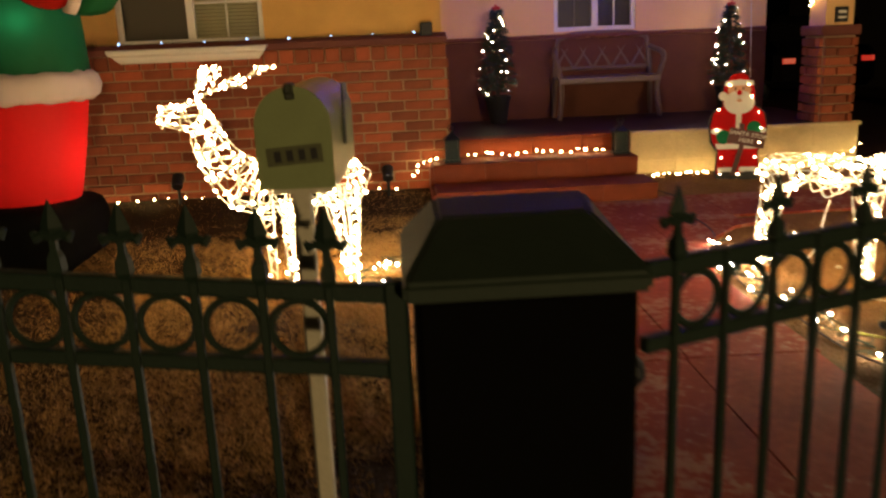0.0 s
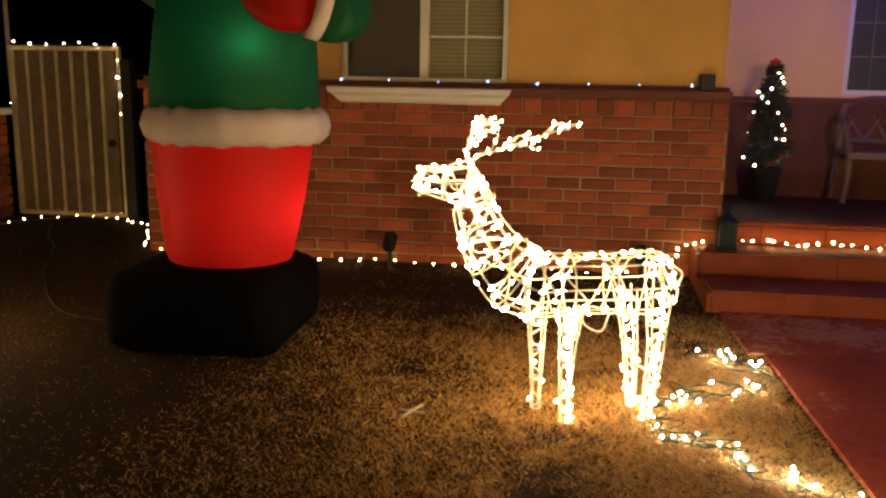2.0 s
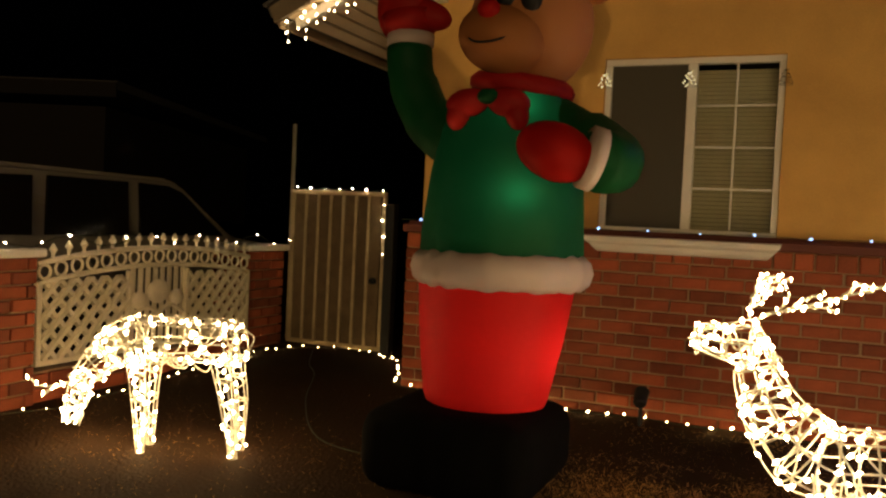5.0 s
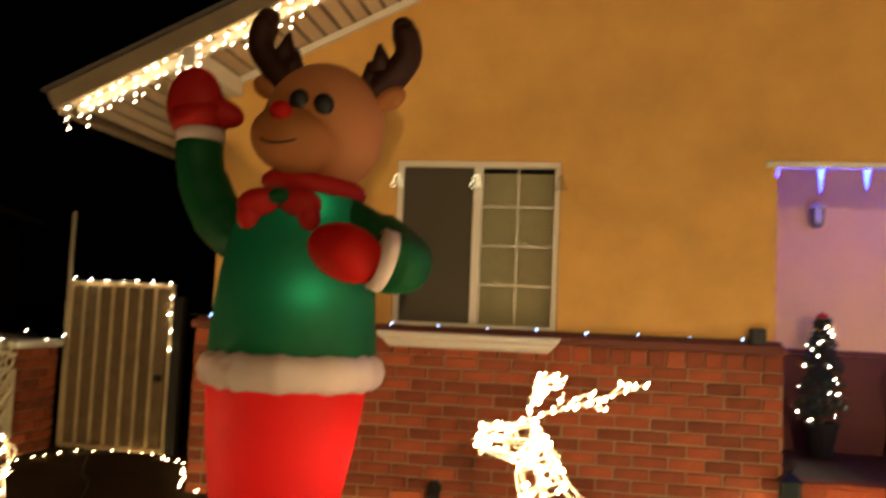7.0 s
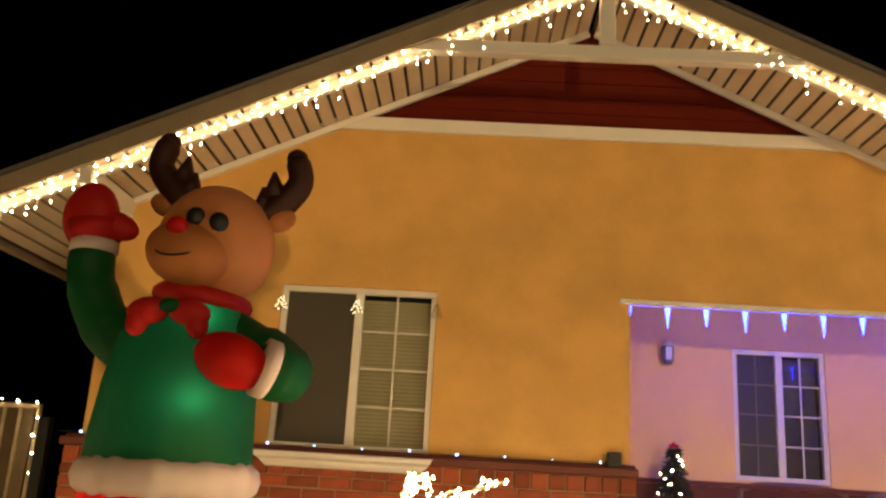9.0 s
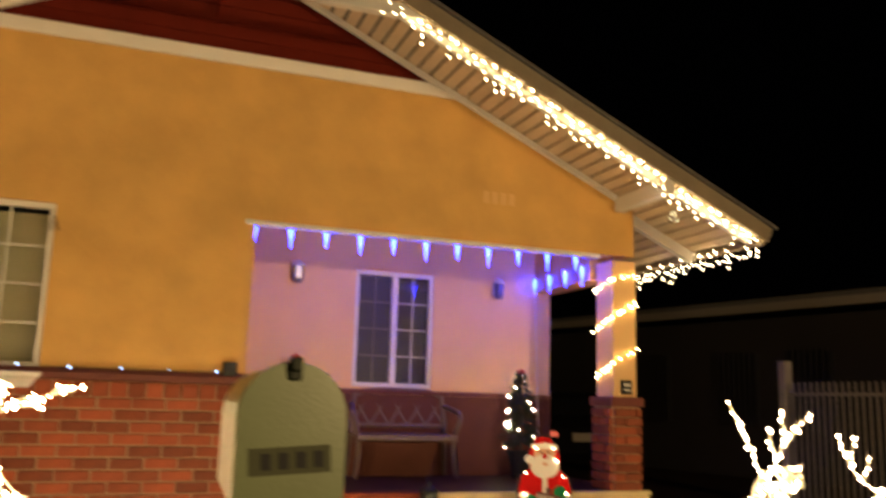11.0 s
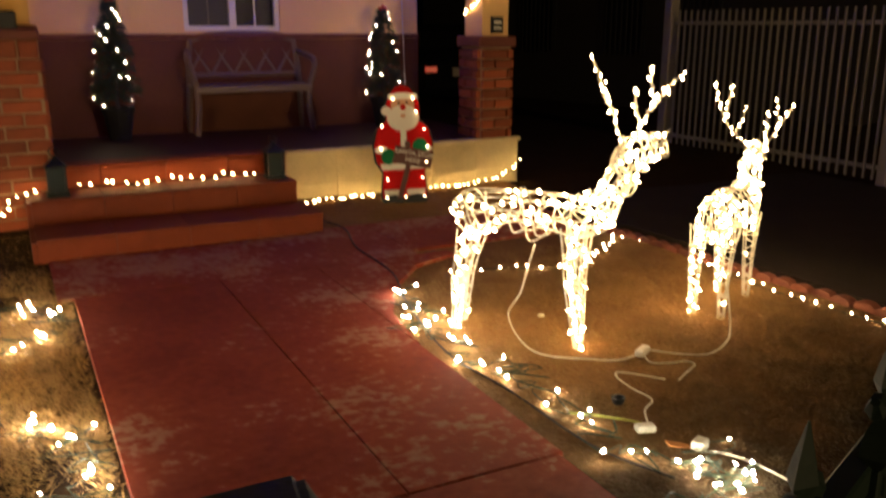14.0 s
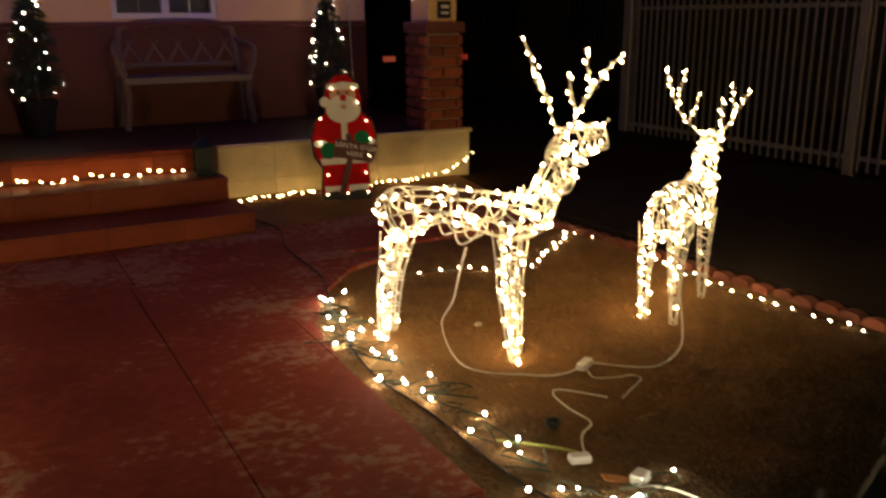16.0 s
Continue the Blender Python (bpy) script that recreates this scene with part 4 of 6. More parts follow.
def iron_run(m, count, pitch, label, name, ends=True, every=1, slope=0.0):
    """Plumb pickets with spear heads, three rails that follow the slope of the ground, and a row of rings."""
    run = empty(name, m, label, "fence" if name == "iron_fence" else "gate")
    w = pitch * count
    for z, h in ((0.935, 0.033), (0.79, 0.03), (0.14, 0.03)):
        b = boxes((0, w + (0.038 if ends else 0), -0.014, 0.014, z, z + h), bevel=0.003)
        for v in b.verts:
            v.co.z += slope * v.co.x
        part("rail", b, GREENIRON, run)

    def bar(spear):
        b = boxes((-0.0075, 0.0075, -0.0225, -0.0075, 0.03, 0.965), bevel=0.002)
        if spear:
            finial(b, 0, -0.015, 0.965)
        return b
    meshes = {}
    for i in range(count):
        x = pitch * (i + 0.5)
        spear = i % every == 0
        things = [("picket", spear, x)] + ([("ring", True, x + pitch / 2)] if i < count - 1 else [])
        for kind, key, px in things:
            if (kind, key) not in meshes:
                if kind == "ring":
                    b = tube(bmesh.new(), [(0.053 * math.cos(2 * math.pi * k / 20), -0.002, 0.878 + 0.053 * math.sin(2 * math.pi * k / 20)) for k in range(21)], 0.0075, 6, caps=False)
                else:
                    b = bar(key)
                o = part(kind, b, GREENIRON, run)
                meshes[kind, key] = o.data
            else:
                o = new(kind, meshes[kind, key])
                o.parent = run
            o.location = (px, 0, slope * px)
    if ends:
        part("end_post", boxes((w + 0.038, w + 0.078, -0.02, 0.02, slope * w, 0.975 + slope * w), bevel=0.004), GREENIRON, run)
    return run


iron_run(pose(-1.203, 1.338, 0.083, 0, 0, -5), 12, 0.1228, "dark green wrought iron fence with spear heads and rings", "iron_fence", slope=-0.07)
iron_run(pose(0.782, 1.205, -0.006, 0, 0, 22), 11, 0.1228, "dark green iron gate with spear heads, swung inward", "iron_gate", every=2)
pier = empty("gate_pier", pose(0.55, 1.27, 0.0), "black gate pier with dark green sloping cap", "pier")
part("shaft", boxes((-0.195, 0.205, -0.13, 0.27, 0.0, 0.93), bevel=0.012), BLACKPIER, pier)
bm = bmesh.new()
lo = [bm.verts.new(v) for v in ((-0.215, -0.15, 0.93), (0.225, -0.15, 0.93), (0.225, 0.29, 0.93), (-0.215, 0.29, 0.93))]
mi = [bm.verts.new(v) for v in ((-0.215, -0.15, 0.965), (0.225, -0.15, 0.965), (0.225, 0.29, 0.965), (-0.215, 0.29, 0.965))]
hi = [bm.verts.new(v) for v in ((-0.14, 0.03, 1.045), (0.15, 0.03, 1.045), (0.185, 0.24, 1.045), (-0.14, 0.24, 1.045))]
for a, b in ((lo, mi), (mi, hi)):
    for k in range(4):
        bm.faces.new((a[k], a[(k + 1) % 4], b[(k + 1) % 4], b[k]))
bm.faces.new(lo)
bm.faces.new(hi)
bmesh.ops.bevel(bm, geom=list(bm.edges), offset=0.008, segments=2, affect="EDGES")
part("cap", bm, GREENCAP, pier, "dark green sloping cap")
part("latch", lathe(bmesh.new(), [(0.035, 0), (0.035, 0.03), (0.02, 0.045)], 12, 0, pose(0.206, 0.0, 0.72, 0, 90, 0)), BLACK, pier)

# ---- mailbox ----
mail = empty("mailbox", pose(0.120, 1.545, 0.0, 0, 0, -3), "sage green arched mailbox on a white wooden post", "mailbox")


def arch(bm, w, h, y0, y1, z0, grow=0.0):
    pts = [(-w / 2 - grow, z0 - grow), (w / 2 + grow, z0 - grow)]
    n, top = 14, z0 + h - w / 2
    pts += [((w / 2 + grow) * math.cos(math.pi * k / n), top + (w / 2 + grow) * math.sin(math.pi * k / n)) for k in range(n + 1)]
    a = [bm.verts.new((x, y0, z)) for x, z in pts]
    b = [bm.verts.new((x, y1, z)) for x, z in pts]
    for k in range(len(pts)):
        bm.faces.new((a[k], a[(k + 1) % len(pts)], b[(k + 1) % len(pts)], b[k]))
    bm.faces.new(a)
    bm.faces.new(b)
    return bm


part("body", arch(bmesh.new(), 0.158, 0.212, 0.02, 0.46, 1.075), MAILGREEN, mail)
part("door", arch(bmesh.new(), 0.164, 0.218, -0.005, 0.018, 1.072), MAILGREEN, mail, "sage green arched door")
part("latch", boxes((-0.01, 0.01, -0.016, -0.006, 1.262, 1.278), (-0.008, 0.008, -0.03, 0.02, 1.275, 1.297), bevel=0.003), DARKPLATE, mail, "small dark latch")
part("number_plate", boxes((-0.06, 0.06, -0.0085, -0.0052, -0.02, 0.02), m=pose(0.0, 0, 1.145, 0, -4, 0)), MAILPLATE, mail, "dark number plate")
for k in range(4):
    part("number_bar", boxes((-0.043 + 0.026 * k, -0.029 + 0.026 * k, -0.0105, -0.0086, -0.012, 0.012), m=pose(0, 0, 1.145, 0, -4, 0)), FIGURE, mail, "plain black bar")
part("post", boxes((-0.028, 0.012, 0.08, 0.12, -0.02, 1.06), bevel=0.004), POSTWHITE, mail, "weathered white wooden post")
part("bracket", boxes((-0.06, 0.07, 0.03, 0.36, 1.055, 1.07)), POSTWHITE, mail)
part("flag", boxes((0.083, 0.088, 0.2, 0.23, 1.14, 1.27), (0.083, 0.088, 0.2, 0.28, 1.24, 1.28), bevel=0.001), DARKPLATE, mail)


# ---- porch things ----
def bench():
    b = empty("garden_bench", pose(2.535, 8.38, FLOOR + 0.003), "beige plastic garden bench with lattice back", "bench")
    W = 0.525
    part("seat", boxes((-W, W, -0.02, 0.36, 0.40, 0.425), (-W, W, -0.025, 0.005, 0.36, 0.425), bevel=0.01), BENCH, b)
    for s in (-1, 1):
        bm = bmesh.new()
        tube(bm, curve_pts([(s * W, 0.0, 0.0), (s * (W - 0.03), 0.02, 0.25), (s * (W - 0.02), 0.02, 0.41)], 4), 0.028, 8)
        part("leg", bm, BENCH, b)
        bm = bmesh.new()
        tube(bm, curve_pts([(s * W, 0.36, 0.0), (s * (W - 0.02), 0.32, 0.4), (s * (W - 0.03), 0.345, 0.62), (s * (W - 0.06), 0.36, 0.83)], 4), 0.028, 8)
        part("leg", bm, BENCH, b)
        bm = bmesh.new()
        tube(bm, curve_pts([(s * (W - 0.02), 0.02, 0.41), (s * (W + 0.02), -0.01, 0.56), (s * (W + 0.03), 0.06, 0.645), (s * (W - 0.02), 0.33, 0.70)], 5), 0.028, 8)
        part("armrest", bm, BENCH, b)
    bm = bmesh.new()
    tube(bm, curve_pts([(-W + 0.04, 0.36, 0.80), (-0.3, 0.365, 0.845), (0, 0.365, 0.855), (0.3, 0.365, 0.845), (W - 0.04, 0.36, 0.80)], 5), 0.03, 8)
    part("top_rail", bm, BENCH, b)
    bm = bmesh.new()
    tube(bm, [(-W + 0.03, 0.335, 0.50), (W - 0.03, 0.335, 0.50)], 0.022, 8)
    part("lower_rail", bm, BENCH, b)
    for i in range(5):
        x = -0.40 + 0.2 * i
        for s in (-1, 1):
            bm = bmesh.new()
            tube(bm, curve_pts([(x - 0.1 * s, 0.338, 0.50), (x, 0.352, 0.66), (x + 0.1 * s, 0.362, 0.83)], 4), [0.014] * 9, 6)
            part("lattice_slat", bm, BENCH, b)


bench()


def potted_tree(x, y, seed, h=1.15):
    """A small lit fir in a dark pot: trunk, boughs of needle tufts, bulbs, red bow."""
    rnd = random.Random(seed)
    t = empty("potted_tree", pose(x, y, FLOOR), "small potted fir with white lights and red topper", "potted tree", "potted trees by the bench")
    part("pot", lathe(bmesh.new(), [(0.085, 0.0), (0.125, 0.24), (0.135, 0.24), (0.135, 0.28), (0.115, 0.28), (0.11, 0.25)], 18), CLAYPOT, t, "dark round pot")
    bm = bmesh.new()
    tube(bm, [(0, 0, 0.24), (0, 0, h - 0.06)], [0.018, 0.006], 6)
    part("trunk", bm, CORDBLACK, t)
    verts, faces, spots = [], [], []
    z = 0.36
    while z < h - 0.05:
        fr = 1 - (z - 0.36) / (h - 0.36)
        rad = 0.028 + 0.165 * fr ** 0.75 * rnd.uniform(0.65, 1.25)
        for k in range(16):
            a = k * 0.7 + rnd.uniform(0, 6.28)
            tip = Vector((rad * math.cos(a), rad * math.sin(a), z - 0.05 * fr + rnd.uniform(-0.02, 0.04)))
            spots.append(tip)
            root = Vector((0, 0, z + 0.03))
            for j in range(20):
                p = root.lerp(tip, 0.25 + 0.75 * j / 19)
                d = Vector((rnd.uniform(-1, 1), rnd.uniform(-1, 1), rnd.uniform(-0.5, 1))).normalized() + (tip - root).normalized() * 0.8
                d = d.normalized() * rnd.uniform(0.03, 0.055)
                s = d.orthogonal().normalized() * 0.005
                n = len(verts)
                verts += [p + s, p - s, p + d]
                faces.append((n, n + 1, n + 2))
        z += 0.045
    me = bpy.data.meshes.new("needles")
    me.from_pydata(verts, [], faces)
    me.materials.append(NEEDLE)
    ob = new("needles", me)
    ob.parent = t
    ob["kind"] = "stuff"
    bm = bmesh.new()
    for p in spots[::13]:
        bulb(bm, p + Vector((0, 0, 0.01)), rnd.uniform(0.0035, 0.006), d=(rnd.uniform(-1, 1), rnd.uniform(-1, 1), 1))
    ob = part("bulb_chain", bm, NETBULB, t)
    ob["kind"] = "stuff"
    bm = bmesh.new()
    for s in (-1, 1):
        ball(bm, (0.022 * s, -0.0, h + 0.0), (0.026, 0.014, 0.02), 0, Matrix.Rotation(-0.5 * s, 4, "Y"), 10, 6)
    ball(bm, (0, -0.005, h + 0.02), (0.014, 0.014, 0.02), 0, None, 8, 6)
    part("topper", bm, REDFELT, t, "red felt bow")
    return t


potted_tree(1.385, 8.42, 4, 1.14)
potted_tree(3.785, 8.42, 9, 1.09)


def lantern(x, y, z, label):
    l = empty("lantern", pose(x, y, z), label, "lantern", "lanterns on the steps")
    part("base", boxes((-0.07, 0.07, -0.07, 0.07, 0, 0.02), bevel=0.005), LANTERNBLK, l)
    for sx in (-1, 1):
        for sy in (-1, 1):
            part("corner_post", boxes((0.052 * sx - 0.007, 0.052 * sx + 0.007, 0.052 * sy - 0.007, 0.052 * sy + 0.007, 0.021, 0.19)), LANTERNBLK, l)
    part("glass", boxes((-0.048, 0.048, -0.048, 0.048, 0.021, 0.188)), LANTGLASS, l, "pale green glass")
    part("roof", lathe(bmesh.new(), [(0.098, 0.191), (0.09, 0.205), (0.04, 0.235), (0.02, 0.25), (0.008, 0.27)], 4, 0, pose(0, 0, 0, 0, 0, 45)), LANTERNBLK, l)
    bm = bmesh.new()
    tube(bm, [(0.03 * math.cos(2 * math.pi * k / 14), 0, 0.29 + 0.03 * math.sin(2 * math.pi * k / 14)) for k in range(15)], 0.004, 5, caps=False)
    part("ring_handle", bm, LANTERNBLK, l)


LANTGLASS = mat("lantern_glass", (0.022, 0.034, 0.032), 0.12, vary=0.3, scale=30, bump=0.1)
lantern(0.80, 6.90, 0.316, "black metal lantern with pale glass on the step")
lantern(2.26, 6.93, 0.316, "black metal lantern beside the porch base")


def wall_lamp(x, z):
    l = empty("wall_lamp", pose(x, P - 0.001, z), "small unlit white wall lamp beside the porch window", "wall lamp", "porch wall lamps")
    part("back_plate", boxes((-0.04, 0.04, -0.02, 0.0, -0.07, 0.07), bevel=0.005), WHITE, l)
    part("glass", lathe(bmesh.new(), [(0.035, -0.10), (0.055, -0.06), (0.06, 0.06), (0.05, 0.07)], 6, 0, pose(0, -0.085, 0)), LAMPGLASS, l, "milky glass")
    part("cap", lathe(bmesh.new(), [(0.07, 0.072), (0.05, 0.10), (0.015, 0.125)], 6, 0, pose(0, -0.085, 0)), WHITE, l)


LAMPGLASS = mat("milky_lamp_glass", (0.12, 0.12, 0.17), 0.2, vary=0.3, scale=30, bump=0)
wall_lamp(1.40, 2.47)
wall_lamp(3.62, 2.45)
sp = empty("outdoor_speaker", pose(0.63, F - 0.07, 1.372), "small black box on the brick ledge", "speaker")
part("case", boxes((-0.05, 0.05, -0.04, 0.05, 0, 0.115), bevel=0.008), BLACK, sp)
part("bracket", boxes((-0.02, 0.02, 0.051, 0.068, 0.03, 0.08)), BLACK, sp)
sg = empty("pillar_sign", pose(4.27, F - 0.025, 1.345), "small dark framed plaque on the pillar ledge", "sign")
part("frame", boxes((-0.055, 0.055, -0.012, 0.012, 0, 0.13), bevel=0.003), BLACK, sg)
part("ornament", boxes((-0.035, 0.035, -0.016, -0.0125, 0.03, 0.05), (-0.035, 0.035, -0.016, -0.0125, 0.075, 0.10)), WHITE, sg, "pale bars")
hn = empty("house_number", pose(2.95, F - 0.004, 3.03), "pale house number bars on the wall", "house number")
for k in range(4):
    part("number_bar", boxes((-0.16 + 0.085 * k, -0.105 + 0.085 * k, -0.006, 0.002, 0, 0.11), bevel=0.002), NUMPALE, hn, "plain pale bar")


# ---- flat painted figure board by the porch ----
def figure_board():
    mats = [REDPAINT, WHITE, FACE, GREENPAINT, BLACK, SIGNBROWN, EAVE]
    bm = bmesh.new()

    def slab(pts, y, mi, th=0.012):
        f = bm.faces.new([bm.verts.new((x, y, z)) for x, z in pts])
        f.material_index = mi
        r = bmesh.ops.extrude_face_region(bm, geom=[f])
        vv = [v for v in r["geom"] if isinstance(v, bmesh.types.BMVert)]
        bmesh.ops.translate(bm, vec=(0, th, 0), verts=vv)
        for v in vv:
            for g in v.link_faces:
                g.material_index = mi

    def oval(cx, cz, rx, rz, n=22):
        return [(cx + rx * math.cos(2 * math.pi * k / n), cz + rz * math.sin(2 * math.pi * k / n)) for k in range(n)]
    half = [(0.0, 0.03), (0.15, 0.03), (0.165, 0.07), (0.15, 0.25), (0.20, 0.33), (0.215, 0.46), (0.19, 0.57), (0.12, 0.63), (0.125, 0.74), (0.10, 0.82), (0.05, 0.885), (0.0, 0.895)]
    out = half + [(-x, z) for x, z in half[::-1][1:-1]]
    slab(out, 0.0, 0)
    slab([(x * 1.07, 0.46 + (z - 0.46) * 1.025) for x, z in out], 0.0135, 4, 0.006)
    slab(oval(0.0, 0.755, 0.088, 0.09), -0.006, 2, 0.005)
    slab(oval(0.0, 0.655, 0.118, 0.098), -0.009, 1, 0.008)
    slab(oval(-0.045, 0.708, 0.05, 0.022), -0.012, 1, 0.009)
    slab(oval(0.045, 0.708, 0.05, 0.022), -0.012, 1, 0.009)
    slab(oval(0.0, 0.672, 0.02, 0.014), -0.0125, 2, 0.005)
    slab([(-0.11, 0.795), (0.11, 0.795), (0.105, 0.83), (0.0, 0.845), (-0.105, 0.83)], -0.011, 1, 0.010)
    slab(oval(-0.125, 0.71, 0.035, 0.035), -0.011, 1, 0.010)
    slab(oval(0.0, 0.735, 0.022, 0.022), -0.014, 0, 0.004)
    slab(oval(-0.03, 0.77, 0.008, 0.011), -0.012, 4, 0.005)
    slab(oval(0.03, 0.77, 0.008, 0.011), -0.012, 4, 0.005)
    slab([(-0.02, 0.36), (0.02, 0.36), (0.02, 0.56), (-0.02, 0.56)], -0.006, 1, 0.005)
    slab([(-0.165, 0.27), (0.165, 0.27), (0.175, 0.315), (-0.175, 0.315)], -0.006, 1, 0.005)
    slab(oval(-0.165, 0.42, 0.05, 0.026), -0.006, 1, 0.005)
    slab(oval(0.165, 0.42, 0.05, 0.026), -0.006, 1, 0.005)
    slab(oval(-0.115, 0.37, 0.055, 0.06), -0.010, 3, 0.009)
    slab(oval(0.12, 0.44, 0.055, 0.06), -0.010, 3, 0.009)
    for s in (-1, 1):
        slab([(0.015 * s, 0.075), (0.15 * s, 0.075), (0.155 * s, 0.115), (0.015 * s, 0.115)], -0.006, 1, 0.005)
        slab(oval(0.085 * s, 0.035, 0.085, 0.045), -0.010, 4, 0.018)
    a = 0.22
    rot = lambda x, z: (0.06 + x * math.cos(a) + z * math.sin(a), 0.36 - x * math.sin(a) + z * math.cos(a))
    slab([rot(-0.14, -0.065), rot(0.15, -0.065), rot(0.15, 0.065), rot(-0.14, 0.065)], -0.018, 5, 0.008)
    slab([(-0.06, 0.05), (-0.02, 0.05), (0.05, 0.31), (0.01, 0.31)], -0.016, 5, 0.006)
    slab([rot(-0.07, 0.066), rot(-0.03, 0.066), rot(-0.04, 0.11), rot(-0.08, 0.11)], -0.016, 5, 0.006)
    box(bm, -0.03, 0.03, 0.0205, 0.10, -0.03, 0.04, mi=4)
    box(bm, -0.012, 0.012, 0.0205, 0.036, 0.03, 0.5, mi=4)
    for x, z in ((-0.075, 0.80), (0.07, 0.80), (0.095, 0.70), (-0.16, 0.60), (0.15, 0.57), (0.17, 0.44), (-0.17, 0.43), (0.16, 0.32), (-0.13, 0.2), (0.13, 0.2), (-0.14, 0.06), (0.0, 0.06), (0.14, 0.06)):
        bulb(bm, (x, -0.02, z), 0.0068, mi=6, d=(0, 1, 0), long=1.2)
    ob = finish(bm, "figure_board", mats)
    ob.matrix_world = pose(3.255, 6.80, ground_z(3.255, 6.80) - 0.006, -4, 0, -8) @ Matrix.Diagonal((1.08, 1, 1.02, 1))
    tagged(ob, "flat painted festive figure board in red, white and green", "figure board")
    for k, (word, dz, size) in enumerate((("SANTA STOP", 0.012, 0.05), ("HERE", -0.04, 0.05))):
        cu = bpy.data.curves.new("sign_text", "FONT")
        cu.body, cu.size, cu.align_x, cu.extrude = word, size, "CENTER", 0.001
        cu.materials.append(WHITE)
        t = new("sign_text", cu)
        t.parent = ob
        x, z = rot(0.005, dz)
        t.matrix_local = pose(x, -0.0195, z, 90, 0, 0) @ pose(0, 0, 0, 0, 0, -math.degrees(a))
        t["label"] = "white painted lettering"


REDPAINT = mat("red_board_paint", (0.48, 0.004, 0.005), 0.7, vary=0.15, bump=0.05, spec=0.12)
GREENPAINT = mat("green_board_paint", (0.01, 0.16, 0.06), 0.7, vary=0.15, bump=0.05, spec=0.12)
FACE = mat("skin_board_paint", (0.60, 0.30, 0.17), 0.5, vary=0.1, bump=0.05)
SIGNBROWN = mat("brown_sign_board", (0.10, 0.03, 0.022), 0.6, vary=0.3, bump=0.1)
figure_board()


# ---- left side: gate, lattice panel, piers, car ----
def picket_gate():
    g = empty("garden_gate", pose(-5.47, 8.5, 0.0), "weathered white plank garden gate with steel frame", "gate")
    W = 1.1
    part("gate_frame", boxes((0, W, -0.02, 0.02, 1.62, 1.66), (0, W, -0.02, 0.02, 0.08, 0.12), (0, 0.035, -0.02, 0.02, 0.121, 1.619), (W - 0.035, W, -0.02, 0.02, 0.121, 1.619), bevel=0.004), GATEWHITE, g)
    n = 7
    for i in range(n):
        x = 0.04 + (W - 0.08) * i / n
        part("board", boxes((x + 0.004, x + (W - 0.08) / n - 0.018, 0.0, 0.014, 0.122, 1.618), bevel=0.003), GATEDARK, g)
        part("batten", boxes((x - 0.015, x + 0.016, -0.024, -0.004, 0.122, 1.618), bevel=0.004), GATEWHITE, g)
    part("handle", lathe(bmesh.new(), [(0.035, 0), (0.035, 0.02), (0.018, 0.03), (0.025, 0.06)], 12, 0, pose(W - 0.1, -0.026, 0.78, 90, 0, 0)), LANTERNBLK, g, "round dark lock")
    p = empty("gate_post", pose(-4.28, 8.45, 0), "black steel gate post", "post")
    part("post", boxes((-0.05, 0.05, -0.05, 0.05, 0, 1.55), bevel=0.006), BLACK, p)
    q = empty("pole", pose(-5.55, 8.62, 0), "thin pale steel pole behind the gate", "pole")
    part("pole", tube(bmesh.new(), [(0, 0, 0), (0, 0, 2.35)], 0.02, 8), FENCEWHITE, q)


picket_gate()


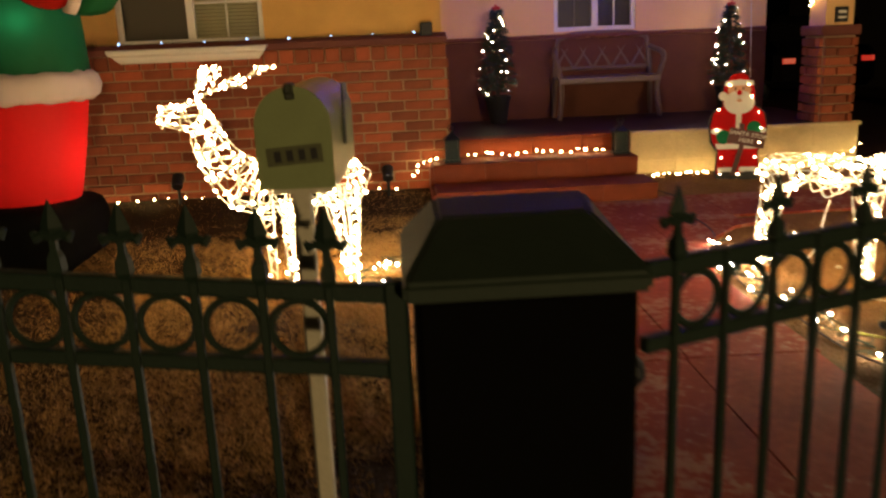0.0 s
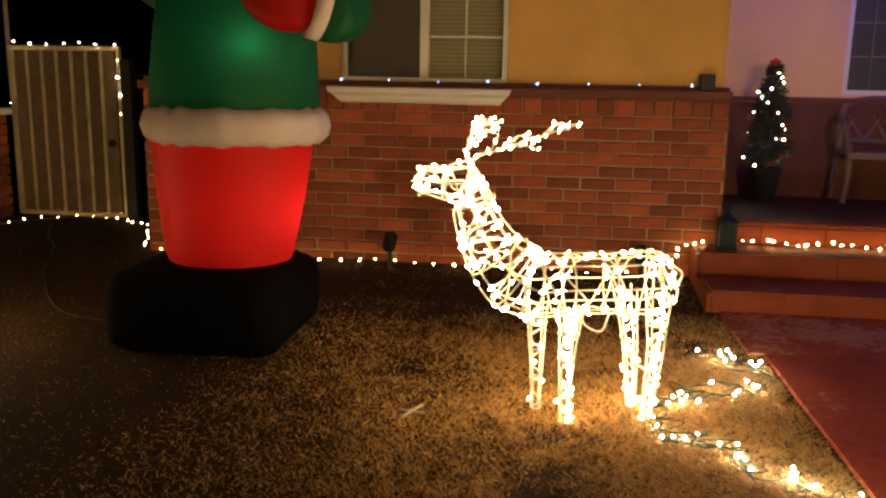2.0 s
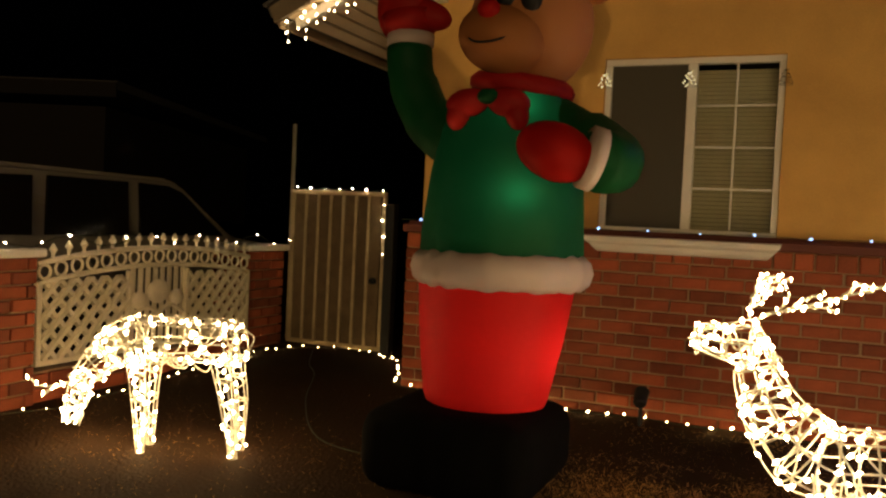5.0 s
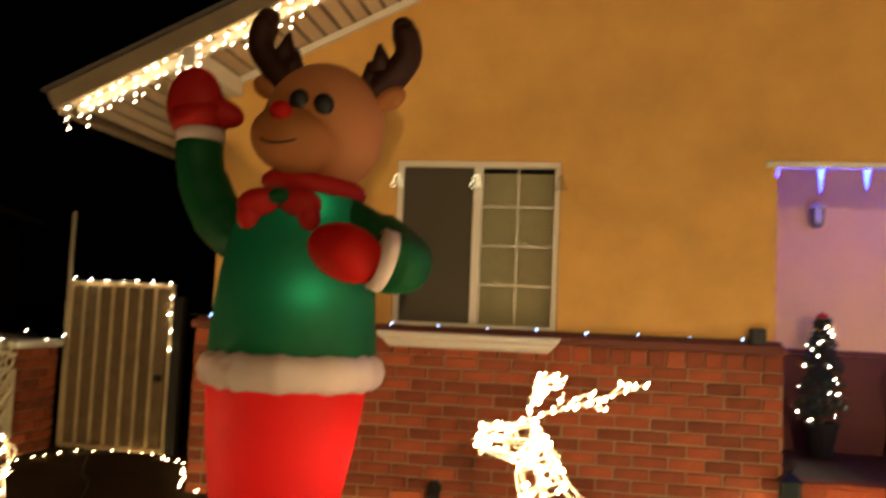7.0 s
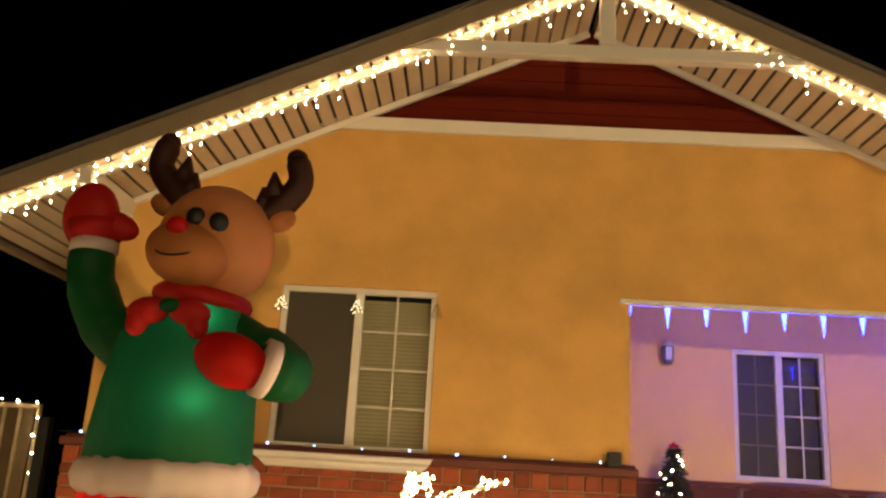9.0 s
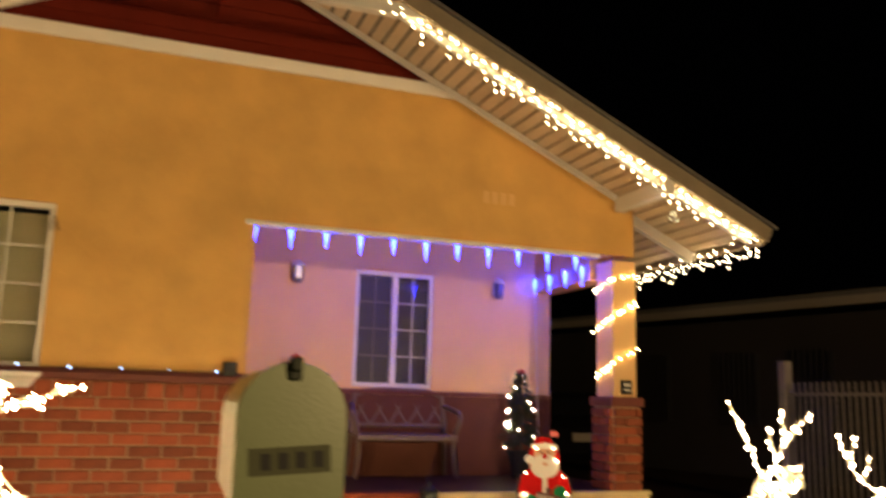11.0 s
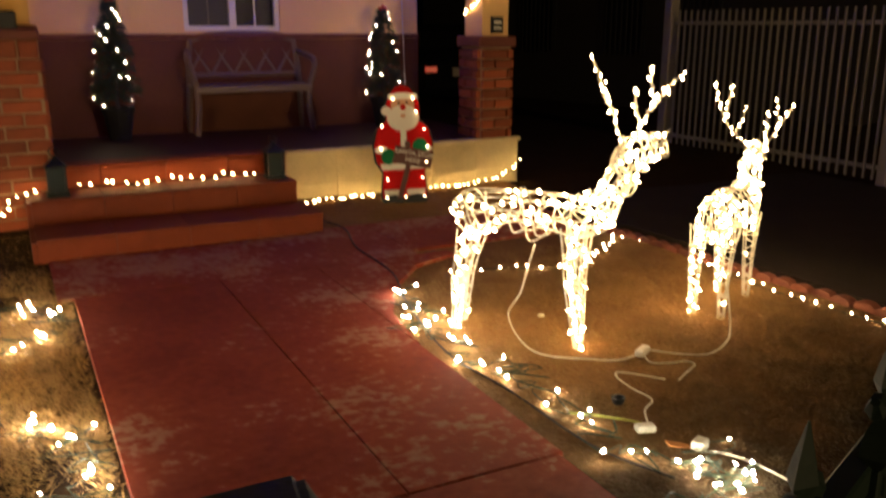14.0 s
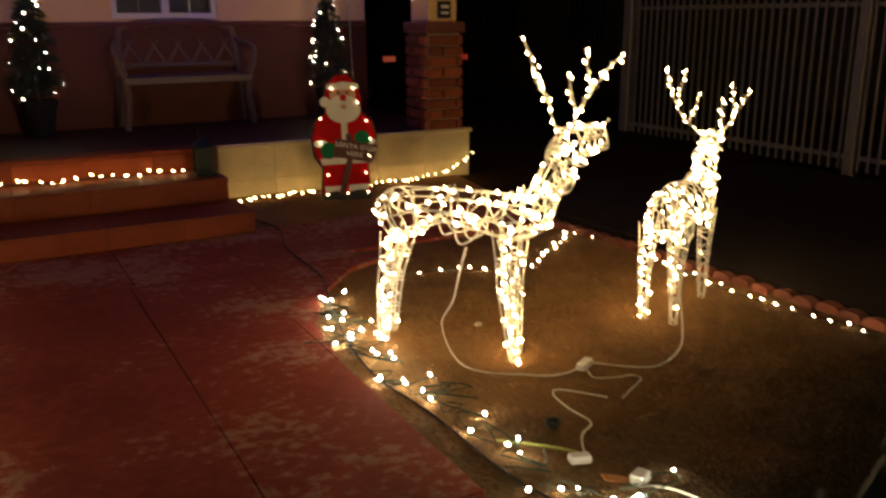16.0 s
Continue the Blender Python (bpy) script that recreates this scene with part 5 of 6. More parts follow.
def lattice_panel():
    g = empty("lattice_panel", pose(-5.42, 5.30, 0), "ivory cast iron fence panel with lattice and arched top", "fence panel")
    W = 2.42
    top = lambda t: 0.98 + 0.10 * (1 - (2 * t - 1) ** 2)
    for dz, th in ((0.0, 0.022), (-0.14, 0.02)):
        bm = bmesh.new()
        tube(bm, [(0, W * k / 20, top(k / 20) + dz) for k in range(21)], th, 6)
        part("top_rail", bm, IVORY, g)
    for k in range(17):
        bm = bmesh.new()
        y = W * (k + 0.5) / 17
        z = top(y / W) - 0.07
        tube(bm, [(0, y + 0.05 * math.cos(2 * math.pi * j / 14), z + 0.05 * math.sin(2 * math.pi * j / 14)) for j in range(15)], 0.012, 5, caps=False)
        part("ring", bm, IVORY, g)
        bm = bmesh.new()
        y2 = W * (k + 1) / 17.5
        zz = top(y2 / W)
        tube(bm, [(0, y2, zz), (0, y2, zz + 0.05), (0, y2, zz + 0.075), (0, y2, zz + 0.12)], [0.012, 0.014, 0.03, 0.004], 6)
        part("finial", bm, IVORY, g)
    part("frame", boxes((-0.02, 0.02, 0.0, W, 0.26, 0.30), (-0.02, 0.02, 0, 0.04, 0.301, 0.84), (-0.02, 0.02, W - 0.04, W, 0.301, 0.84), (-0.02, 0.02, 0.86, 0.89, 0.301, 0.90), (-0.02, 0.02, 1.53, 1.56, 0.301, 0.90)), IVORY, g)
    for y0, y1 in ((0.04, 0.86), (1.56, W - 0.04)):
        p = 0.145
        n = int((y1 - y0 + 0.56) / p) + 1
        for s in (1, -1):
            for k in range(n):
                # a slat y = c + s * z clipped to the field
                c = y0 + p * k - (0.56 if s > 0 else 0)
                za, zb = 0.0, 0.56
                if s > 0:
                    za, zb = max(za, y0 - c), min(zb, y1 - c)
                else:
                    za, zb = max(za, c - y1), min(zb, c - y0)
                if zb - za < 0.05:
                    continue
                bm = bmesh.new()
                a, b = Vector((0.007 * s, c + s * za, 0.30 + za)), Vector((0.007 * s, c + s * zb, 0.30 + zb))
                tube(bm, [a, b], 0.026, 4)
                part("lattice_slat", bm, IVORY, g)
    # cast ornament between the lattices: plain rounded shapes
    bm = bmesh.new()
    ball(bm, (0, 1.21, 0.72), (0.03, 0.13, 0.10), 0, None, 14, 8)
    for s in (-1, 1):
        ball(bm, (0, 1.21 + 0.22 * s, 0.66), (0.03, 0.085, 0.07), 0, None, 12, 8)
        tube(bm, curve_pts([(0, 1.21, 0.55), (0, 1.21 + 0.15 * s, 0.60), (0, 1.21 + 0.31 * s, 0.53)], 5), 0.02, 6)
        tube(bm, curve_pts([(0, 1.21, 0.48), (0, 1.21 + 0.15 * s, 0.50), (0, 1.21 + 0.31 * s, 0.44)], 5), 0.02, 6)
    part("ornament", bm, IVORY, g, "rounded cast ornament")
    for k in range(8):
        y = 0.92 + 0.083 * k
        part("bar", boxes((-0.03, -0.022, y, y + 0.05, 0.30, 0.92)), IVORY, g)


lattice_panel()


def car():
    c = empty("parked_car", pose(-7.58, 7.85, 0.0), "beige parked car behind the lattice fence", "car")
    prof = [(-2.3, 0.45), (2.4, 0.45), (2.45, 0.80), (2.35, 0.98), (1.35, 1.10), (0.55, 1.66), (0.35, 1.72), (-1.9, 1.74), (-2.15, 1.62), (-2.35, 1.0)]
    bm = bmesh.new()
    f = bm.faces.new([bm.verts.new((0.88, y, z)) for y, z in prof])
    r = bmesh.ops.extrude_face_region(bm, geom=[f])
    bmesh.ops.translate(bm, vec=(-1.76, 0, 0), verts=[v for v in r["geom"] if isinstance(v, bmesh.types.BMVert)])
    for v in bm.verts:
        if v.co.z > 1.2:
            v.co.x *= 0.86
    bmesh.ops.bevel(bm, geom=list(bm.edges), offset=0.05, segments=3, affect="EDGES")
    part("body", bm, VANPAINT, c, smooth=False)

    def glass(pts):
        b = bmesh.new()
        f = b.faces.new([b.verts.new((0.885 - 0.125 * max(0, (z - 1.12)) / 0.6, y, z)) for y, z in pts])
        r = bmesh.ops.extrude_face_region(b, geom=[f])
        bmesh.ops.translate(b, vec=(-0.03, 0, 0), verts=[v for v in r["geom"] if isinstance(v, bmesh.types.BMVert)])
        bmesh.ops.translate(b, vec=(0.012, 0, 0), verts=b.verts)
        return b
    part("side_window", glass([(-0.2, 1.12), (1.1, 1.12), (0.50, 1.58), (0.3, 1.64), (-0.12, 1.65)]), CARGLASS, c, "dark side window")
    part("side_window", glass([(-1.35, 1.12), (-0.36, 1.12), (-0.28, 1.65), (-1.25, 1.65)]), CARGLASS, c, "dark side window")
    part("side_window", glass([(-2.2, 1.12), (-1.5, 1.12), (-1.42, 1.64), (-2.05, 1.62)]), CARGLASS, c, "dark side window")
    b = bmesh.new()
    f = b.faces.new([b.verts.new(v) for v in ((0.70, 1.33, 1.135), (-0.70, 1.33, 1.135), (-0.60, 0.60, 1.645), (0.60, 0.60, 1.645))])
    r = bmesh.ops.extrude_face_region(b, geom=[f])
    bmesh.ops.translate(b, vec=(0, 0.012, 0.017), verts=b.verts)
    part("windscreen", b, CARGLASS, c, "dark windscreen")
    for y in (-1.45, 1.55):
        for x in (-0.80, 0.80):
            w = part("wheel", lathe(bmesh.new(), [(0.2, -0.11), (0.34, -0.1), (0.36, 0.0), (0.34, 0.1), (0.2, 0.11)], 20, 0, pose(x, y, 0.36, 0, 90, 0)), BLACK, c, "black tyre")
            part("rim", lathe(bmesh.new(), [(0.21, -0.115), (0.05, -0.1), (0.05, 0.1), (0.21, 0.115)], 16, 0, pose(x, y, 0.36, 0, 90, 0)), FENCEWHITE, w, "grey wheel rim")


car()


# ---- right side: white steel fence, neighbour's house, edging ----
def steel_fence():
    g = empty("steel_fence", pose(7.5, 2.2, 0), "white steel picket fence along the driveway", "fence")
    part("post", boxes((-0.06, 0.06, 6.40, 6.52, 0, 1.84), bevel=0.006), FENCEWHITE, g)
    part("post", boxes((-0.05, 0.05, 3.50, 3.60, 0, 1.62), bevel=0.006), FENCEWHITE, g)
    for z in (1.42, 0.15):
        part("rail", boxes((-0.015, 0.015, 0, 3.499, z, z + 0.04)), FENCEWHITE, g)
        part("rail", boxes((-0.015, 0.015, 3.601, 6.399, z, z + 0.04)), FENCEWHITE, g)
    me = None
    for k in range(67):
        y = 0.06 + 0.0945 * k
        if me is None:
            o = part("picket", boxes((-0.0105, 0.0105, -0.0105, 0.0105, 0.06, 1.58), bevel=0.002), FENCEWHITE, g)
            me = o.data
        else:
            o = new("picket", me)
            o.parent = g
        o.location = (-0.026, y, 0)


steel_fence()
th = math.degrees(math.atan2(-6.29, 1.42))
nb = empty("neighbour_house", pose(9.1, 14.4, 0, 0, 0, th), "dark low neighbouring house with pale eaves board", "house", kind="structure")
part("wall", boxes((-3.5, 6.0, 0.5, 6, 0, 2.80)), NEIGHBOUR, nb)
part("roof", boxes((-3.6, 6.45, 0.02, 6.2, 3.005, 3.08)), SHINGLE, nb)
part("fascia", boxes((-3.6, 6.45, 0.0, 0.03, 2.86, 3.0)), FENCEWHITE, nb, "pale eaves board")
for x in (0.0, 2.0, 3.4):
    w = part("window", boxes((x - 0.4, x + 0.4, 0.46, 0.499, 1.0, 2.2)), BLACK, nb, "dark barred window")
    part("bars", boxes(*[(x - 0.4 + 0.11 * k, x - 0.388 + 0.11 * k, 0.42, 0.435, 0.95, 2.25) for k in range(8)]), NEIGHBOUR, w)
nl = empty("neighbour_house", pose(-14, 9, 0, 0, 0, 20), "dark neighbouring house beyond the car", "house", kind="structure")
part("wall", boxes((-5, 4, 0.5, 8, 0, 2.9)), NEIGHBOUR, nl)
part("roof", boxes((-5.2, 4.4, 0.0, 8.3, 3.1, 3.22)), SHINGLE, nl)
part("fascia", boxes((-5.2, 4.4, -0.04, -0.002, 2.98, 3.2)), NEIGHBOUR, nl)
# things far down the driveway: a parked car's reflectors and a pale board
rc = empty("parked_car", pose(7.3, 13.2, 0), "dark parked car at the end of the driveway", "car")
b = boxes((-0.85, 0.85, 0.0, 4.2, 0.3, 0.95), (-0.75, 0.75, 0.4, 3.0, 0.94, 1.45), bevel=0.12)
part("body", b, CARGLASS, rc)
for x in (-0.65, 0.65):
    part("tail_light", boxes((x - 0.10, x + 0.10, -0.03, 0.0, 0.70, 0.78)), TAILRED, rc, "red tail light")
for x in (-0.78, 0.78):
    for y in (0.8, 3.3):
        part("wheel", lathe(bmesh.new(), [(0.18, -0.09), (0.29, -0.08), (0.305, 0.0), (0.29, 0.08), (0.18, 0.09)], 16, 0, pose(x, y, 0.315, 0, 90, 0)), BLACK, rc, "black tyre")
part("number_plate", boxes((-0.26, 0.26, -0.03, 0.0, 0.62, 0.76)), FENCEWHITE, rc, "plain pale plate")

edge = empty("garden_edging", pose(4.33, 2.6, 0), "red scalloped garden edging bricks", "edging", kind="structure")
bm = bmesh.new()
f = bm.faces.new([bm.verts.new(v) for v in [(0, -0.058, -0.03), (0, 0.058, -0.03), (0, 0.058, 0.022)] + [(0, 0.058 * math.cos(math.pi * k / 8), 0.022 + 0.028 * math.sin(math.pi * k / 8)) for k in range(1, 8)] + [(0, -0.058, 0.022)]])
r = bmesh.ops.extrude_face_region(bm, geom=[f])
bmesh.ops.translate(bm, vec=(0.06, 0, 0), verts=[v for v in r["geom"] if isinstance(v, bmesh.types.BMVert)])
ed = None
for k in range(25):
    if ed is None:
        o = part("edging_brick", bm, EDGING, edge)
        ed = o.data
    else:
        o = new("edging_brick", ed)
        o.parent = edge
    o.location = (random.uniform(-0.015, 0.015) - 0.006 * k, 0.09 + 0.121 * k, 0)
    o.rotation_euler = (random.uniform(-0.05, 0.05), random.uniform(-0.1, 0.1), random.uniform(-0.08, 0.08))

# ---- strings of lights ----
gz = lambda x, y, d=0.012: (x, y, ground_z(x, y) + d)
WARM = "warm white fairy lights along the foot of the wall"
string_lights([gz(-5.3, 4.2), gz(-5.28, 4.9), gz(-5.15, 5.25), gz(-5.25, 6.2), gz(-5.2, 7.0), gz(-5.28, 7.7), gz(-5.15, 8.2), gz(-4.75, 8.4), gz(-4.3, 8.3), gz(-3.85, 7.9), gz(-3.5, 7.05)], 42, FAIRY, "warm white fairy lights along the side fence and gate", 0.006)
string_lights([gz(x, 6.99 + 0.02 * math.sin(x * 7)) for x in [-3.4 + 0.27 * i for i in range(15)]], 27, FAIRY, WARM, 0.0082)
string_lights([(0.42, 7.0, 0.16), (0.50, 7.02, 0.27), (0.62, 7.0, 0.32), (0.72, 7.02, 0.335)], 6, FAIRY, "warm white fairy lights climbing to the step", 0.0088)
string_lights([(0.90 + 0.1 * i, 7.07 + 0.045 * math.sin(i * 2.6), 0.335) for i in range(14)], 17, FAIRY, "warm white fairy lights laid along the top step", 0.009)
string_lights([gz(2.44, 6.95), gz(2.7, 7.02), gz(3.1, 7.05), gz(3.5, 7.08), gz(4.0, 7.08), (4.25, 7.08, 0.13), (4.42, 7.08, 0.20), (4.5, 7.1, 0.28)], 40, FAIRY, "warm white fairy lights along the porch base", 0.0082)
string_lights([(-3.5 + 0.1 * i, F - 0.115, 1.405 + 0.004 * math.sin(i)) for i in range(43)], 12, COOL, "cool white lights along the brick ledge", 0.009, 0.004)
# pillar spiral
sx, sy = OPEN_R + 0.125, F + 0.15
corners = [(0.145, -0.165), (-0.145, -0.165), (-0.145, 0.17), (0.145, 0.17)]
pts = [(sx + corners[i % 4][0], sy + corners[i % 4][1], z) for i, z in enumerate((2.47, 2.41, 2.33, 2.26, 2.20, 2.05, 1.93, 1.83, 1.76, 1.61, 1.49))]
string_lights(pts, 46, FAIRY, "warm white lights wound round the porch pillar", 0.008, 0.014)


def icicle_lights(pts, n, label, seed):
    """A light string with short hanging strands."""
    rnd = random.Random(seed)
    base = Vector(pts[0])
    t = empty("icicle_lights", Matrix.Translation(base), label, "string lights", "icicle strings on the eaves")
    wb, bb = bmesh.new(), bmesh.new()
    line = [Vector(p) - base for p in pts]
    tube(wb, line, 0.003, 4)
    for i, p in enumerate(along(line, n)):
        drop = (0.05, 0.12, 0.08, 0.17, 0.10)[rnd.randrange(5)] * rnd.uniform(0.8, 1.2)
        tube(wb, [p, p + Vector((0, 0, -drop))], 0.002, 3)
        k = max(1, int(drop / 0.05))
        for j in range(k):
            bulb(bb, p + Vector((rnd.uniform(-0.015, 0.015), rnd.uniform(-0.015, 0.015), -drop * (j + 1) / k)), 0.0066, d=(rnd.uniform(-0.4, 0.4), rnd.uniform(-0.4, 0.4), 1), long=2.0)
        bulb(bb, p + Vector((rnd.uniform(-0.03, 0.03), 0, rnd.uniform(-0.01, 0.03))), rnd.uniform(0.007, 0.0135), d=(rnd.uniform(-1, 1), rnd.uniform(-1, 1), 0.5))
    part("wire", wb, WHITE, t)
    ob = part("bulb_chain", bb, EAVE, t)
    ob["kind"] = "stuff"


icicle_lights([(CX + 4.76 * i / 20, 6.37, zu(CX + 4.76 * i / 20) - 0.06) for i in range(21)], 58, "warm white icicle lights under the gable eave", 2)
icicle_lights([(CX - 4.64 * i / 20, 6.37, zu(CX - 4.64 * i / 20) - 0.06) for i in range(21)], 58, "warm white icicle lights under the gable eave", 3)
icicle_lights([(CX + 4.785, 6.4 + 0.3 * i, zu(CX + 4.785) - 0.05) for i in range(8)], 26, "warm white icicle lights along the side eave", 4)


def blue_icicles():
    spots = [(0.77 + 0.303 * i, F + 0.10, OPEN_T - 0.003) for i in range(11)] + [(4.06, 7.62 + 0.35 * k, 2.60) for k in range(4)]
    for i, p in enumerate(spots):
        t = empty("blue_icicle_lamp", Matrix.Translation(p), "glowing blue plastic icicle lamp", "icicle lamp", "blue icicles along the porch")
        part("icicle", lathe(bmesh.new(), [(0.016, 0.0), (0.021, -0.03), (0.015, -0.08), (0.007, -0.13), (0.002, -0.165 - 0.03 * (i % 2))], 8), ICICLE, t)
        part("cap", lathe(bmesh.new(), [(0.02, 0.0), (0.02, 0.012)], 8), WHITE, t)


blue_icicles()


def net_lights(spots, label, seed):
    rnd = random.Random(seed)
    x, y = spots[0]
    t = empty("net_lights", pose(x, y, 0), label, "string lights", "ground light bundles")
    wb, bb = bmesh.new(), bmesh.new()
    pts = []
    for (ax, ay), (bx, by) in zip(spots, spots[1:]):
        n = max(2, int(math.hypot(bx - ax, by - ay) / 0.017))
        for k in range(n):
            px, py = ax + (bx - ax) * k / n + rnd.gauss(0, 0.05), ay + (by - ay) * k / n + rnd.gauss(0, 0.045)
            pts.append(Vector((px - x, py - y, ground_z(px, py) + rnd.uniform(0.012, 0.05))))
    tube(wb, curve_pts(pts, 3), 0.0024, 4)
    for p in pts:
        if noise.noise((p.x * 9, p.y * 9, 1.3)) + rnd.uniform(-0.5, 0.75) > 0.37:
            bulb(bb, p + Vector((0, 0, 0.01)), rnd.uniform(0.0035, 0.0072), d=[rnd.uniform(-1, 1) for _ in range(3)])
    part("wire", wb, WIREGREEN, t)
    ob = part("bulb_chain", bb, PATHBULB, t)
    ob["kind"] = "stuff"


net_lights([(2.33, 4.85), (2.22, 4.6), (2.26, 4.47), (2.2, 4.5), (2.19, 4.2), (2.23, 4.05), (2.19, 3.75), (2.28, 3.7), (2.25, 3.42), (2.30, 3.15), (2.22, 2.95), (2.30, 2.75), (2.45, 2.62), (2.52, 2.78), (2.42, 2.66), (2.52, 2.6), (2.38, 2.5), (2.2, 2.6)], "white lights on green wire bundled along the path", 5)
net_lights([(0.46, 5.44), (0.66, 5.28), (0.64, 4.95), (0.37, 4.8), (0.22, 4.84), (0.07, 4.47), (0.10, 4.27), (0.30, 4.24), (0.36, 4.05), (0.62, 3.9), (0.66, 3.62), (0.65, 3.4), (0.5, 3.1), (0.55, 2.7)], "white lights on green wire tangled beside the path", 6)
string_lights([gz(4.15, 5.4), gz(4.2, 5.2), gz(4.28, 5.0), gz(4.2, 4.5), gz(4.15, 4.0), gz(4.17, 3.6), gz(4.2, 3.2), gz(4.2, 2.6)], 32, NETBULB, "white lights along the garden edging", 0.0055)
string_lights([gz(2.75, 5.15), gz(3.05, 5.02), gz(3.5, 4.85), gz(3.9, 5.1), gz(4.15, 5.35)], 18, NETBULB, "white lights lying on the lawn", 0.0065)
# lights over the side gate, pier caps and lattice panel
string_lights([(-5.47 + 0.1 * i, 8.46, 1.675 + 0.01 * math.sin(i * 2)) for i in range(12)] + [(-4.38, 8.46, 1.66 - 0.1 * k) for k in range(1, 8)], 11, NETBULB, "white lights over the garden gate", 0.006)
string_lights([(-5.36, 4.6 + 0.2 * i, 1.14 + 0.05 * math.sin(i * 1.7)) for i in range(20)], 14, NETBULB, "white lights along the lattice panel top", 0.005)


# ---- small hanging ornaments, garden spots, cords ----
def ornament(x, y, z, mt, group):
    o = empty("hanging_ornament", pose(x, y, z), "small glittering wire tree ornament hanging on a thread", "ornament", group)
    bm = bmesh.new()
    for k in range(5):
        r = 0.012 + 0.009 * k
        tube(bm, [(r * math.cos(2 * math.pi * j / 12), r * math.sin(2 * math.pi * j / 12), -0.024 * k) for j in range(13)], 0.0015, 4, caps=False)
    part("coil", bm, LANTERNBLK, o)
    bm = bmesh.new()
    for k in range(16):
        r, a = 0.012 + 0.0026 * k, k * 2.4
        bulb(bm, (r * math.cos(a), r * math.sin(a), -0.0065 * k), 0.0042)
    ob = part("bead_chain", bm, mt, o)
    ob["kind"] = "stuff"
    bm = bmesh.new()
    tube(bm, [(0, 0, 0.0), (0, 0, 0.1)], 0.0015, 3)
    part("thread", bm, WHITE, o)


GLINT = glow("pale_gold_lit_wire", (1.0, 0.86, 0.45), 5.0)
for x in (-1.95, -1.36, -0.74):
    ornament(x, F - 0.06, 2.52, GLINT if x < -1 else LANTERNBLK, "ornaments on the window")
ornament(-3.25, 6.42, zu(-3.25) - 0.26, GLINT, "ornaments under the eave")
ornament(4.30, 6.42, zu(4.30) - 0.26, GLINT, "ornaments under the eave")


def garden_spot(x, y):
    s = empty("garden_spotlight", pose(x, y, ground_z(x, y)), "small black garden spotlight on a spike", "spotlight", "garden spotlights by the wall")
    part("head", lathe(bmesh.new(), [(0.035, -0.07), (0.045, -0.06), (0.05, 0.05), (0.042, 0.06)], 14, 0, pose(0, 0, 0.2, -50, 0, 0)), BLACK, s)
    part("spike", lathe(bmesh.new(), [(0.004, -0.05), (0.016, 0.02), (0.014, 0.16)], 8), BLACK, s)


garden_spot(-1.53, 6.88)
garden_spot(0.24, 6.86)


def cord(pts, mt, label, r=0.005):
    base = Vector(pts[0])
    bm = tube(bmesh.new(), [p - base for p in curve_pts(pts, 6)], r, 5)
    ob = finish(bm, "power_cord", mt)
    ob.location = base
    tagged(ob, label, "cord")


cord([gz(2.48, 6.6), gz(2.56, 6.3, 0.028), gz(2.45, 5.8, 0.028), gz(2.43, 5.2, 0.028), gz(2.27, 4.65, 0.028), gz(2.16, 4.0), gz(2.19, 3.5), gz(2.2, 3.0), gz(2.3, 2.7)], CORDBLACK, "dark power cord lying along the path edge", 0.0045)
cord([(2.60, 3.98, 0.45), (2.60, 4.02, 0.36), (2.62, 4.12, 0.18), gz(2.63, 4.24, 0.02), gz(2.50, 3.82), gz(2.68, 3.62), gz(2.78, 3.567), gz(2.88, 3.58)], WIREWHITE, "white cord hanging from a lighted deer to the lawn", 0.004)
cord([gz(2.90, 3.57), gz(2.96, 3.60), gz(3.06, 3.50), gz(3.175, 3.447), gz(3.35, 3.52), gz(3.50, 3.65, 0.03), (3.55, 3.75, 0.25)], WIREWHITE, "white cord lying between the lighted deer", 0.004)
cord([gz(2.90, 3.55), gz(2.88, 3.48), gz(2.96, 3.44), gz(3.02, 3.43), gz(3.03, 3.385), gz(2.95, 3.34), gz(2.85, 3.285)], WIREWHITE, "white cord looped on the lawn", 0.0036)
cord([gz(2.81, 3.32), gz(2.70, 3.455), gz(2.65, 3.43), gz(2.63, 3.31), gz(2.63, 3.19), gz(2.545, 3.13), gz(2.47, 3.02)], WIREWHITE, "white cord curling on the lawn", 0.0036)
cord([gz(2.28, 3.24), gz(2.36, 3.17), gz(2.46, 3.05), gz(2.44, 2.98)], YELLOWCORD, "yellow green extension cord beside the path", 0.005)
cord([gz(2.50, 2.80), gz(2.56, 2.75), gz(2.60, 2.66), gz(2.62, 2.5)], WIREWHITE, "pale cord running to the fence", 0.004)
cord([(-0.1, 4.55, 0.47), (-0.05, 4.5, 0.30), (0.05, 4.55, 0.22), (0.09, 4.62, 0.35)], WIREWHITE, "white cord looping under the deer", 0.005)
cord([gz(-4.9, 8.1), gz(-4.5, 7.4), gz(-4.2, 7.0), gz(-3.9, 6.4), gz(-3.3, 5.6), gz(-2.7, 5.4)], WIREGREEN, "thin green cord across the lawn", 0.004)
cord([(4.06, 8.66, 2.58), (4.07, 8.665, 2.2), (4.09, 8.66, 1.6), (4.11, 8.66, 1.0), (4.10, 8.60, FLOOR + 0.01), (4.0, 8.45, FLOOR + 0.008)], WIREWHITE, "thin white cable hanging from the icicle lamps to the porch floor", 0.004)
plug = empty("plug_socket", pose(2.90, 3.57, ground_z(2.90, 3.57) + 0.008), "white extension plug lying on the lawn", "plug")
